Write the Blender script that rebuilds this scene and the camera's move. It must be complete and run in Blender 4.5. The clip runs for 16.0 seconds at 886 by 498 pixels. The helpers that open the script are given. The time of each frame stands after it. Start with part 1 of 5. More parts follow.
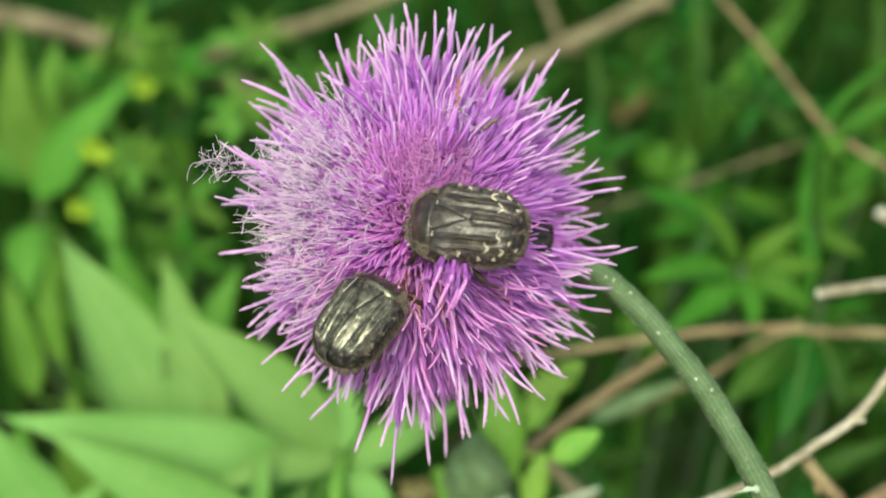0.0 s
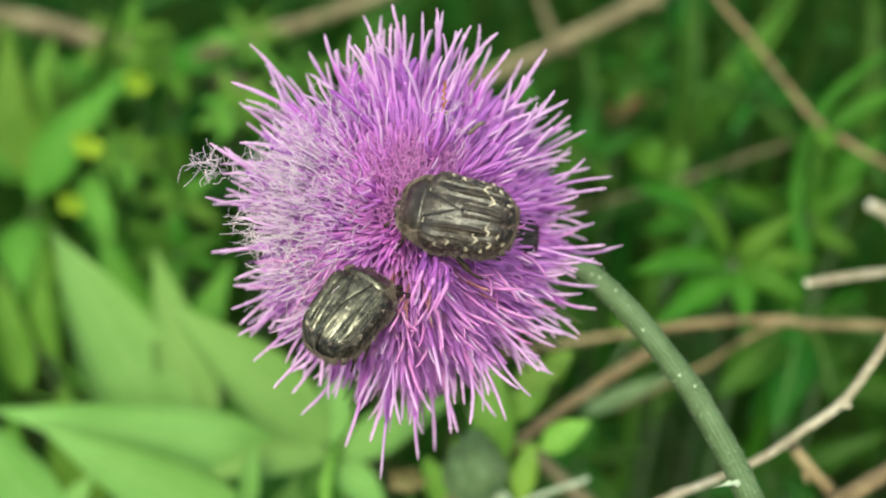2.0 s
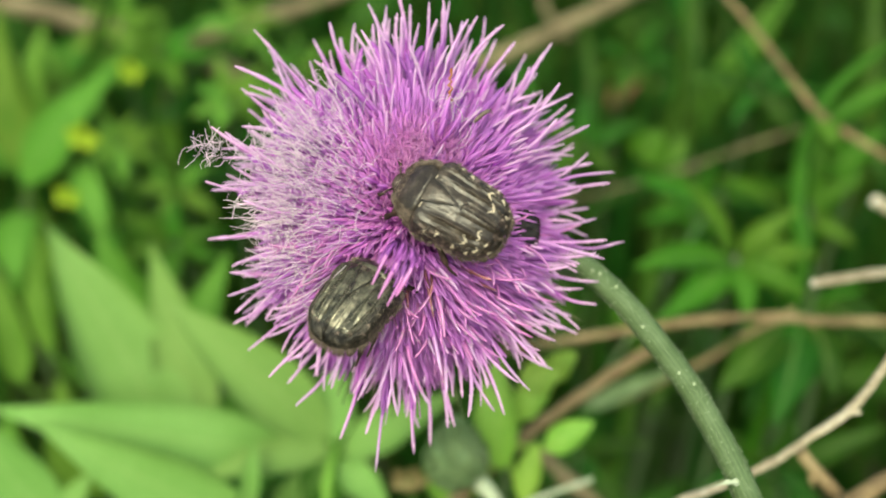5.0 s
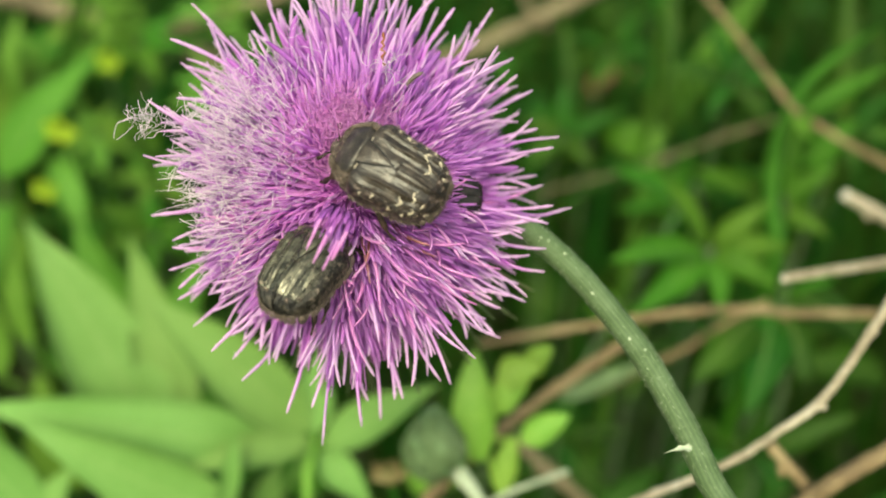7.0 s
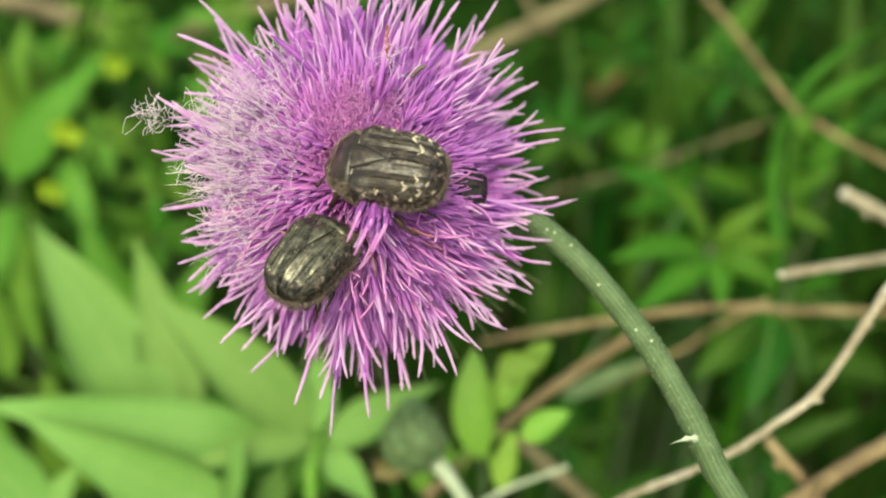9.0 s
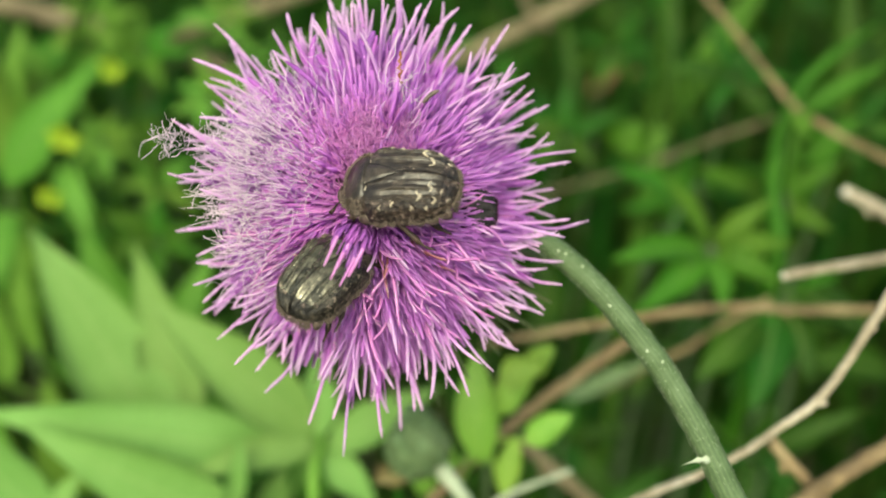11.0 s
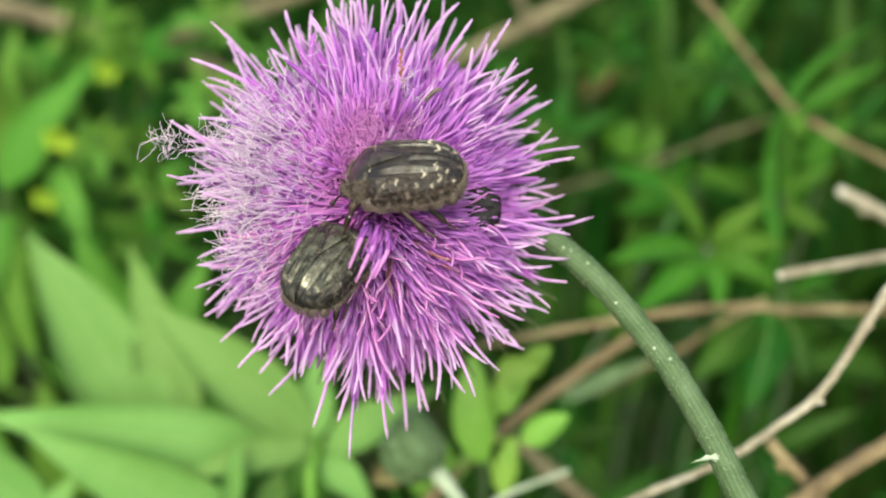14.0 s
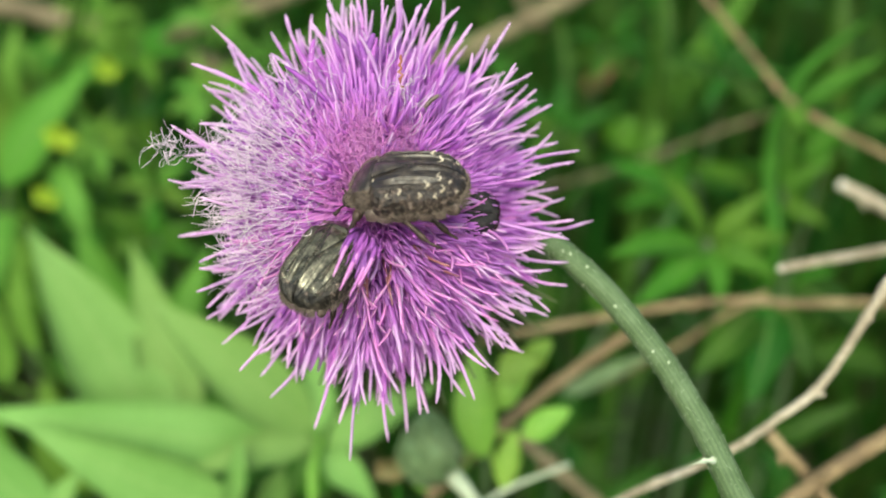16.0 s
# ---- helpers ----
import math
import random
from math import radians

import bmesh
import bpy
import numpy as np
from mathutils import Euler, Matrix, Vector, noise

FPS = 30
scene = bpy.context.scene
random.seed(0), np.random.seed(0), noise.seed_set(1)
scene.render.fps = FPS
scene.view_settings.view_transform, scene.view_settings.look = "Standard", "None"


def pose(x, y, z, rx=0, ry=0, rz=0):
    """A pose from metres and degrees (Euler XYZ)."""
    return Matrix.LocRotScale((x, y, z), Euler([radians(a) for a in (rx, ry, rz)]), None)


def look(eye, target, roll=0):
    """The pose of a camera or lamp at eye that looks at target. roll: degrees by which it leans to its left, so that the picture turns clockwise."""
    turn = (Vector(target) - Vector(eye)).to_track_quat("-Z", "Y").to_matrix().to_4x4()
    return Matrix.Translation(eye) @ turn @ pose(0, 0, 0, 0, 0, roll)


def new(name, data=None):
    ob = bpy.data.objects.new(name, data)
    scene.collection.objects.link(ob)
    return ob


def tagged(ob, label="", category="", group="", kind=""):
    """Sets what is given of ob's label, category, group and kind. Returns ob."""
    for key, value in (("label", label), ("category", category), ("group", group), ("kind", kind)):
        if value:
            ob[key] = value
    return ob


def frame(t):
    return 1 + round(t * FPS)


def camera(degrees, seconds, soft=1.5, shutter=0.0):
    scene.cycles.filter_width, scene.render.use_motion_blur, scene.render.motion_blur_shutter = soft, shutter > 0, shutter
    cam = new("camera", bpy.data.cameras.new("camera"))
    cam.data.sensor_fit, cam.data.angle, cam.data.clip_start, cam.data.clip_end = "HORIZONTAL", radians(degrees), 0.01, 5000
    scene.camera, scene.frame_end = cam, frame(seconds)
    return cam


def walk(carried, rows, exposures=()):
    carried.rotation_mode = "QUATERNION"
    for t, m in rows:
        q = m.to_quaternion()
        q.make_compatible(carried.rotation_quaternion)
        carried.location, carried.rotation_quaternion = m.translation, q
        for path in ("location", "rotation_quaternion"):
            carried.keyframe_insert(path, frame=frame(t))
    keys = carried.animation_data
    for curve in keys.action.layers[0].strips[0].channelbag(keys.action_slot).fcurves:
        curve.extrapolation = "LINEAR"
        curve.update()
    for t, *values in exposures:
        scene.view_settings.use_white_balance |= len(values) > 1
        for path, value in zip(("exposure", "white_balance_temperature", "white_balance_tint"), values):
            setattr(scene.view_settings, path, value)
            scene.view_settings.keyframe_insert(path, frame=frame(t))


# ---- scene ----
# Site axes: x right, y ahead, z up the slope of the view, in millimetres; the camera starts at its origin.
EYE, TILT = 0.45, -35.0
SITE = pose(0, 0, EYE, TILT)
MM = 0.001


def W(p):
    """World place (metres) of a point of the site axes (millimetres)."""
    return SITE @ (Vector(p) * MM)


# ---- camera ----
cam = camera(52.4, 16.0, soft=1.8)
cam.data.dof.use_dof = True
cam.data.dof.focus_distance = 0.085
cam.data.dof.aperture_fstop = 13.5
# seconds, place (mm), yaw, pitch, roll
CAMERA_ROWS = [
    (0, 0.00, 0.00, 0.00, 0.00, 0.00, 0.00),
    (0.5, 0.86, 0.58, -1.32, -0.04, 0.16, -0.06),
    (1, 0.77, 0.53, -2.00, -0.11, 0.16, -0.12),
    (1.5, 0.69, 0.72, -1.30, -0.17, 0.11, -0.27),
    (2, 1.43, -0.06, -2.46, -0.12, 0.31, -0.02),
    (2.5, 0.87, 0.23, -2.08, -0.40, 0.22, 0.15),
    (3, 0.21, 0.68, -1.06, -0.80, -0.11, -0.15),
    (3.5, 0.64, -0.19, 0.26, -1.10, -0.45, -0.33),
    (3.7, -0.37, -0.33, -0.50, -0.68, -0.29, -0.19),
    (5.8, 0.02, 2.79, 1.52, -0.88, -1.60, 0.57),
    (6, 0.38, 2.74, 1.23, -1.50, -1.69, 0.71),
    (6.5, 0.32, 2.69, 0.83, -1.20, -1.89, 0.58),
    (7, 0.25, 0.10, 3.16, -1.81, -2.10, 0.18),
    (7.5, 1.77, -0.59, 3.01, -1.54, -1.88, 0.63),
    (8, 0.13, -0.43, 3.05, -1.62, -1.86, 0.30),
    (8.5, 2.47, -0.95, 1.09, -1.19, -1.83, 0.65),
    (9, 1.78, -1.53, 1.94, -1.23, -1.76, 0.38),
    (9.2, 1.78, -1.53, 1.94, -1.23, -1.76, 0.38),
    (11.3, 1.29, -0.86, 3.45, -1.43, -1.97, 1.12),
    (11.5, 1.62, -1.02, 3.58, -1.73, -1.86, 1.08),
    (12, 1.42, -0.39, 2.86, -1.69, -1.78, 1.47),
    (12.5, 1.44, -0.58, 2.85, -1.71, -1.79, 1.44),
    (13, 1.05, -0.05, 2.85, -1.78, -1.60, 1.07),
    (13.5, 2.37, -1.43, 1.25, -1.55, -1.45, 1.84),
    (14, 1.07, -0.76, 2.73, -1.68, -1.78, 1.13),
    (14.5, 1.78, -0.79, 2.63, -1.64, -1.81, 1.17),
    (15, -0.69, 0.66, 3.10, -2.05, -2.06, 0.90),
    (15.5, 0.32, -0.11, 2.78, -1.86, -2.02, 1.02),
    (16, 1.13, -1.04, 2.52, -1.61, -2.02, 1.40),
]
EXPOSURES = [
    (0, 0.25, 6350.00, -12.00),
    (3.5, 0.25, 6550.00, -12.00),
    (6.5, 0.26, 7150.00, -12.00),
    (9, 0.26, 7150.00, -12.00),
    (11.5, 0.26, 6800.00, -9.00),
    (14, 0.32, 6350.00, -7.00),
    (16, 0.32, 6350.00, -7.00),
]
walk(cam, [(t, SITE @ pose(x * MM, y * MM, z * MM, 90 + pitch, roll, yaw)) for t, x, y, z, yaw, pitch, roll in CAMERA_ROWS], EXPOSURES)

# ---- light ----
SUN_ELEVATION, SUN_AZIMUTH = 52.0, -168.0  # azimuth: degrees clockwise from +y
world = bpy.data.worlds.new("world")
scene.world = world
world.use_nodes = True
wn = world.node_tree.nodes
sky = wn.new("ShaderNodeTexSky")
sky.sky_type, sky.sun_disc = "NISHITA", False
sky.sun_elevation, sky.sun_rotation = radians(SUN_ELEVATION), radians(SUN_AZIMUTH)
sky.dust_density, sky.ozone_density = 6.0, 0.5
world.node_tree.links.new(sky.outputs[0], wn["Background"].inputs[0])
wn["Background"].inputs[1].default_value = 0.25
sun = new("sun", bpy.data.lights.new("sun", "SUN"))
sun.data.energy, sun.data.angle, sun.data.color = 2.1, radians(12), (1.0, 0.94, 0.82)
e, a = radians(SUN_ELEVATION), radians(SUN_AZIMUTH)
SUN_DIR = Vector((math.sin(a) * math.cos(e), math.cos(a) * math.cos(e), math.sin(e)))
sun.matrix_basis = look(SUN_DIR * 3, (0, 0, 0))


# ---- materials ----
def material(name, stops, scale=300.0, detail_scale=2500.0, rough=0.6, metal=0.0, bump=0.3, bump_mm=0.2, along=None, translucent=0.0,
             vary=0.0, coat=0.0, marks=None, veins=False, gloss=0.5, ribs=None, rim=None):
    """stops: colours mixed by two sizes of noise; along: a ramp [(place, colour)] by the 'along' attribute, varied by the noise;
    marks: (colour, threshold, scale) for streaks with a shape of their own."""
    m = bpy.data.materials.new(name)
    m.use_nodes = True
    n, l = m.node_tree.nodes, m.node_tree.links
    b = n["Principled BSDF"]
    co = n.new("ShaderNodeTexCoord").outputs["Object"]

    def noise_at(s, detail=3.0):
        k = n.new("ShaderNodeTexNoise")
        k.inputs["Scale"].default_value, k.inputs["Detail"].default_value = s, detail
        l.new(co, k.inputs["Vector"])
        return k.outputs["Fac"]

    def maths(op, x, y):
        k = n.new("ShaderNodeMath")
        k.operation = op
        for i, v in enumerate((x, y)):
            if isinstance(v, (int, float)):
                k.inputs[i].default_value = v
            else:
                l.new(v, k.inputs[i])
        return k.outputs[0]

    def ramp(fac, pairs):
        k = n.new("ShaderNodeValToRGB")
        el = k.color_ramp.elements
        while len(el) < len(pairs):
            el.new(0.5)
        for i, (p, c) in enumerate(pairs):
            el[i].position, el[i].color = p, (*c, 1)
        l.new(fac, k.inputs[0])
        return k.outputs[0]

    def mix(fac, x, y, kind="MIX"):
        k = n.new("ShaderNodeMix")
        k.data_type, k.blend_type = "RGBA", kind
        if isinstance(fac, (int, float)):
            k.inputs[0].default_value = fac
        else:
            l.new(fac, k.inputs[0])
        for i, v in ((6, x), (7, y)):
            if isinstance(v, tuple):
                k.inputs[i].default_value = (*v, 1)
            else:
                l.new(v, k.inputs[i])
        return k.outputs[2]

    big, fine = noise_at(scale), noise_at(detail_scale, 5.0)
    both = maths("ADD", maths("MULTIPLY", big, 0.65), maths("MULTIPLY", fine, 0.35))
    spread = [(0.34 + 0.32 * i / max(1, len(stops) - 1), c) for i, c in enumerate(stops)]
    colour = ramp(both, spread)
    if along:
        k = n.new("ShaderNodeAttribute")
        k.attribute_name = "along"
        place = maths("ADD", k.outputs["Fac"], maths("MULTIPLY", maths("SUBTRACT", both, 0.5), 0.35))
        colour = mix(0.72, colour, ramp(place, along))
    if veins:
        k = n.new("ShaderNodeAttribute")
        k.attribute_name = "across"
        rib = ramp(k.outputs["Fac"], [(0.0, (1, 1, 1)), (0.05, (0.6, 0.6, 0.6)), (0.1, (0, 0, 0))])
        colour = mix(maths("MULTIPLY", rib, 0.25), colour, (0.30, 0.42, 0.14))
    if ribs:
        k = n.new("ShaderNodeAttribute")
        k.attribute_name = "across"
        colour = mix(maths("MULTIPLY", k.outputs["Fac"], 0.22), colour, ribs)
    if rim:
        k = n.new("ShaderNodeAttribute")
        k.attribute_name = "across"
        outer = ramp(maths("ADD", k.outputs["Fac"], maths("MULTIPLY", maths("SUBTRACT", both, 0.5), 0.5)), [(0.38, (0, 0, 0)), (0.52, (1, 1, 1))])
        patchy = ramp(noise_at(1500.0, 4.0), [(0.42, rim[0]), (0.57, rim[1]), (0.68, rim[2])])
        colour = mix(outer, colour, patchy)
        k = n.new("ShaderNodeMapRange")
        k.inputs["To Min"].default_value, k.inputs["To Max"].default_value = rough, 0.5
        l.new(outer, k.inputs["Value"])
        l.new(k.outputs[0], b.inputs["Roughness"])
        relief = maths("MULTIPLY", outer, maths("MULTIPLY", noise_at(2200.0, 4.0), 2.0))
    if vary:
        shade = maths("ADD", n.new("ShaderNodeNewGeometry").outputs["Random Per Island"], n.new("ShaderNodeObjectInfo").outputs["Random"])
        k = n.new("ShaderNodeHueSaturation")
        shade = maths("FRACT", maths("MULTIPLY", shade, 1.37), 0.0)
        l.new(maths("ADD", 0.5 - vary * 0.06, maths("MULTIPLY", shade, vary * 0.12)), k.inputs["Hue"])
        l.new(maths("ADD", 1 - vary * 0.5, maths("MULTIPLY", shade, vary)), k.inputs["Value"])
        l.new(colour, k.inputs["Color"])
        colour = k.outputs[0]
    if marks:
        streak = noise_at(marks[2], 2.0)
        ridge = maths("ABSOLUTE", maths("SUBTRACT", streak, 0.5), 0.0)
        here = maths("LESS_THAN", ridge, marks[1])
        here = maths("MULTIPLY", here, maths("GREATER_THAN", noise_at(marks[2] * 0.6), 0.52))
        colour = mix(here, colour, marks[0])
    l.new(colour, b.inputs["Base Color"])
    b.inputs["Roughness"].default_value, b.inputs["Metallic"].default_value = rough, metal
    b.inputs["Coat Weight"].default_value, b.inputs["Specular IOR Level"].default_value = coat, gloss
    if bump:
        k = n.new("ShaderNodeBump")
        k.inputs["Strength"].default_value, k.inputs["Distance"].default_value = bump, bump_mm * MM
        l.new(maths("ADD", both, relief) if rim else both, k.inputs["Height"])
        l.new(k.outputs[0], b.inputs["Normal"])
    if translucent:
        tr, mx = n.new("ShaderNodeBsdfTranslucent"), n.new("ShaderNodeMixShader")
        l.new(colour, tr.inputs["Color"])
        mx.inputs[0].default_value = translucent
        l.new(b.outputs[0], mx.inputs[1])
        l.new(tr.outputs[0], mx.inputs[2])
        l.new(mx.outputs[0], n["Material Output"].inputs["Surface"])
    return m


COROLLA = material("corolla_mauve", [(0.551, 0.163, 0.620), (0.623, 0.225, 0.700), (0.684, 0.326, 0.749)], 260, 4000, rough=0.75, bump=0.3, bump_mm=0.1, translucent=0.62, vary=0.2, gloss=0.12,
                   along=[(0.0, (0.582, 0.157, 0.569)), (0.40, (0.592, 0.169, 0.631)), (0.62, (0.612, 0.202, 0.700)), (0.85, (0.674, 0.326, 0.760))])
BED = material("corolla_base", [(0.610, 0.228, 0.615), (0.663, 0.285, 0.700), (0.706, 0.353, 0.689)], 300, 3500, rough=0.8, bump=0.3, bump_mm=0.1, translucent=0.6, vary=0.2, gloss=0.1)
ANTHER = material("anther_violet", [(0.29, 0.075, 0.39), (0.36, 0.11, 0.46), (0.45, 0.17, 0.54)], 400, 4000, rough=0.65, translucent=0.35, vary=0.25, gloss=0.2)
STYLE = material("style_lilac", [(0.555, 0.226, 0.638), (0.615, 0.298, 0.687), (0.673, 0.389, 0.725)], 400, 5000, rough=0.7, bump=0.6, bump_mm=0.08, translucent=0.4, vary=0.2, gloss=0.15,
                 along=[(0.0, (0.547, 0.174, 0.629)), (0.62, (0.585, 0.236, 0.667)), (0.78, (0.642, 0.353, 0.700)), (0.92, (0.69, 0.48, 0.71))])
STYLE_PINK = material("style_pink", [(0.599, 0.201, 0.575), (0.657, 0.271, 0.632), (0.705, 0.361, 0.670)], 400, 5000, rough=0.7, bump=0.6, bump_mm=0.08, translucent=0.4, vary=0.2, gloss=0.15)
POLLEN = material("pollen_grains", [(0.522, 0.396, 0.522), (0.594, 0.502, 0.576), (0.540, 0.528, 0.450)], 600, 5000, rough=0.85, bump=0.3, translucent=0.2, vary=0.2, gloss=0.15)
WITHERED = material("withered_floret", [(0.26, 0.09, 0.12), (0.38, 0.16, 0.19), (0.46, 0.26, 0.29)], 350, 4000, rough=0.8, bump=0.5, bump_mm=0.1, translucent=0.3, vary=0.3, gloss=0.12)
RUST = material("rusty_thread", [(0.16, 0.05, 0.02), (0.30, 0.11, 0.05), (0.42, 0.22, 0.13)], 500, 3000, rough=0.8, bump=0.4, bump_mm=0.1, translucent=0.2, gloss=0.15)
TANGLE = material("pale_thread", [(0.68, 0.50, 0.69), (0.75, 0.63, 0.74), (0.75, 0.69, 0.70)], 250, 3000, rough=0.8, bump=0.2, translucent=0.35, vary=0.2, gloss=0.15)
STEM = material("thistle_stem", [(0.036, 0.064, 0.022), (0.051, 0.084, 0.033), (0.076, 0.114, 0.054)], 500, 5000, rough=0.7, gloss=0.3, ribs=(0.18, 0.25, 0.11), bump=0.6, bump_mm=0.15)
HAIR = material("pale_hair", [(0.30, 0.36, 0.22), (0.45, 0.50, 0.36)], 500, 4000, rough=0.7, bump=0.0)
BRACT = material("dark_bract", [(0.05, 0.07, 0.03), (0.10, 0.13, 0.05), (0.12, 0.07, 0.06)], 500, 5000, rough=0.6)
BUD = material("bud_green", [(0.07, 0.115, 0.045), (0.10, 0.155, 0.065), (0.14, 0.20, 0.10)], 300, 3000, rough=0.75, translucent=0.1, vary=0.12, gloss=0.2)
STALK = material("pale_stalk", [(0.22, 0.27, 0.17), (0.30, 0.35, 0.24), (0.40, 0.44, 0.33)], 300, 3000, rough=0.75)
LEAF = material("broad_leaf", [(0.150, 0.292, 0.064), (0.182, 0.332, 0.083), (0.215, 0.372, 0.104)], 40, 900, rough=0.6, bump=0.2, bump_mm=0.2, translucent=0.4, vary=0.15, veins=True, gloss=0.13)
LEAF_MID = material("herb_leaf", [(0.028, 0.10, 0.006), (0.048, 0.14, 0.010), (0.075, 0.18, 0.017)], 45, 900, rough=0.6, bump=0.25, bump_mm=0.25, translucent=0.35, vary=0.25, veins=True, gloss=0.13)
# Mid tone; on the left-hand whorl herbs its colour stands in for brighter light.
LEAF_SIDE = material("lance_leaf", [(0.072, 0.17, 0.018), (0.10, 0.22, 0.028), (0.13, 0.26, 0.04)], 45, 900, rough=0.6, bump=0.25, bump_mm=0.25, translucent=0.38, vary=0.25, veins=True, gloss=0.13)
# Darker copy of LEAF_MID: shade among the plants is put into the colour.
LEAF_SHADED = material("shaded_herb_leaf", [(0.010, 0.043, 0.003), (0.021, 0.072, 0.005), (0.042, 0.112, 0.009)], 50, 900, rough=0.6, bump=0.3, bump_mm=0.3, translucent=0.3, vary=0.3, veins=True, gloss=0.13)
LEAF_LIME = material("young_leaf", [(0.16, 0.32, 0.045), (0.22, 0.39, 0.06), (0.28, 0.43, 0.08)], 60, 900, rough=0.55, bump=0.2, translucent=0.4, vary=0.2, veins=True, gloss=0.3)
TAN = material("withered_petal", [(0.10, 0.08, 0.03), (0.19, 0.16, 0.07), (0.28, 0.25, 0.13)], 300, 2000, rough=0.75, bump=0.3, translucent=0.3, gloss=0.15)
YELLOW = material("yellow_petal", [(0.22, 0.34, 0.02), (0.31, 0.43, 0.03)], 100, 900, rough=0.6, bump=0.1, translucent=0.3, gloss=0.2)
TWIG = material("dry_twig", [(0.085, 0.056, 0.026), (0.155, 0.108, 0.05), (0.25, 0.192, 0.098)], 120, 1500, rough=0.8, bump=0.7, bump_mm=0.35)
TWIG_PALE = material("bleached_twig", [(0.13, 0.102, 0.066), (0.25, 0.21, 0.145), (0.47, 0.425, 0.335)], 130, 1500, rough=0.8, bump=0.7, bump_mm=0.3)
TWIG_DARK = material("old_branch", [(0.07, 0.055, 0.026), (0.125, 0.10, 0.053), (0.20, 0.165, 0.092)], 60, 900, rough=0.85, bump=0.8, bump_mm=0.6)
WOOD_END = material("cut_wood", [(0.48, 0.44, 0.34), (0.62, 0.58, 0.48)], 300, 2500, rough=0.8)
DEAD = material("dead_leaf", [(0.12, 0.04, 0.02), (0.18, 0.075, 0.035), (0.21, 0.11, 0.06)], 80, 900, rough=0.75, bump=0.6, translucent=0.2)
# Nearly black green: the shade deep in the thicket is in this colour.
GRASS = material("grass", [(0.008, 0.029, 0.002), (0.016, 0.052, 0.004), (0.034, 0.088, 0.009)], 30, 600, rough=0.6, bump=0.2, translucent=0.3, vary=0.5, gloss=0.13)
SOIL = material("soil_and_litter", [(0.02, 0.021, 0.007), (0.042, 0.044, 0.016), (0.105, 0.085, 0.045)], 22, 160, rough=0.95, bump=1.0, bump_mm=8.0)
ELYTRON = material("wing_case", [(0.008, 0.005, 0.003), (0.025, 0.018, 0.012), (0.072, 0.056, 0.041)], 900, 4200, rough=0.31, metal=0.1, bump=1.0, bump_mm=0.15, gloss=0.5,
                   rim=((0.007, 0.004, 0.003), (0.032, 0.019, 0.014), (0.19, 0.145, 0.12)))
ELYTRON_OLIVE = material("olive_wing_case", [(0.019, 0.018, 0.012), (0.064, 0.060, 0.040), (0.185, 0.172, 0.118)], 900, 4200, rough=0.25, metal=0.5, bump=1.0, bump_mm=0.10, gloss=0.7,
                         rim=((0.006, 0.005, 0.004), (0.024, 0.020, 0.015), (0.10, 0.085, 0.065)))
ELYTRON_DARK = material("black_wing_case", [(0.004, 0.004, 0.004), (0.010, 0.009, 0.009), (0.035, 0.031, 0.030)], 700, 3500, rough=0.6, metal=0.0, bump=1.0, bump_mm=0.15, gloss=0.2)
PRONOTUM = material("pronotum", [(0.009, 0.006, 0.005), (0.022, 0.015, 0.013), (0.07, 0.053, 0.045)], 900, 5000, rough=0.5, metal=0.0, bump=0.9, bump_mm=0.15, gloss=0.25,
                    marks=((0.28, 0.23, 0.19), 0.02, 1200.0))
SEGMENT = material("abdomen_edge", [(0.025, 0.016, 0.013), (0.075, 0.052, 0.042), (0.17, 0.13, 0.105)], 800, 5000, rough=0.55, bump=0.5, bump_mm=0.1)
LEG = material("beetle_leg", [(0.010, 0.006, 0.004), (0.022, 0.013, 0.010), (0.05, 0.03, 0.022)], 800, 5000, rough=0.5, bump=0.4, bump_mm=0.08, gloss=0.25)
CREAM = material("cream_scales", [(0.32, 0.27, 0.20), (0.50, 0.44, 0.34)], 900, 5000, rough=0.8, bump=0.5, bump_mm=0.06, gloss=0.15)
COLLAR_HAIR = material("collar_hair", [(0.06, 0.045, 0.035), (0.27, 0.215, 0.175)], 700, 5000, rough=0.8, bump=0.0, vary=0.35, gloss=0.2)
FRINGE = material("beetle_hair", [(0.07, 0.05, 0.038), (0.21, 0.165, 0.13)], 700, 5000, rough=0.75, bump=0.0, vary=0.3)


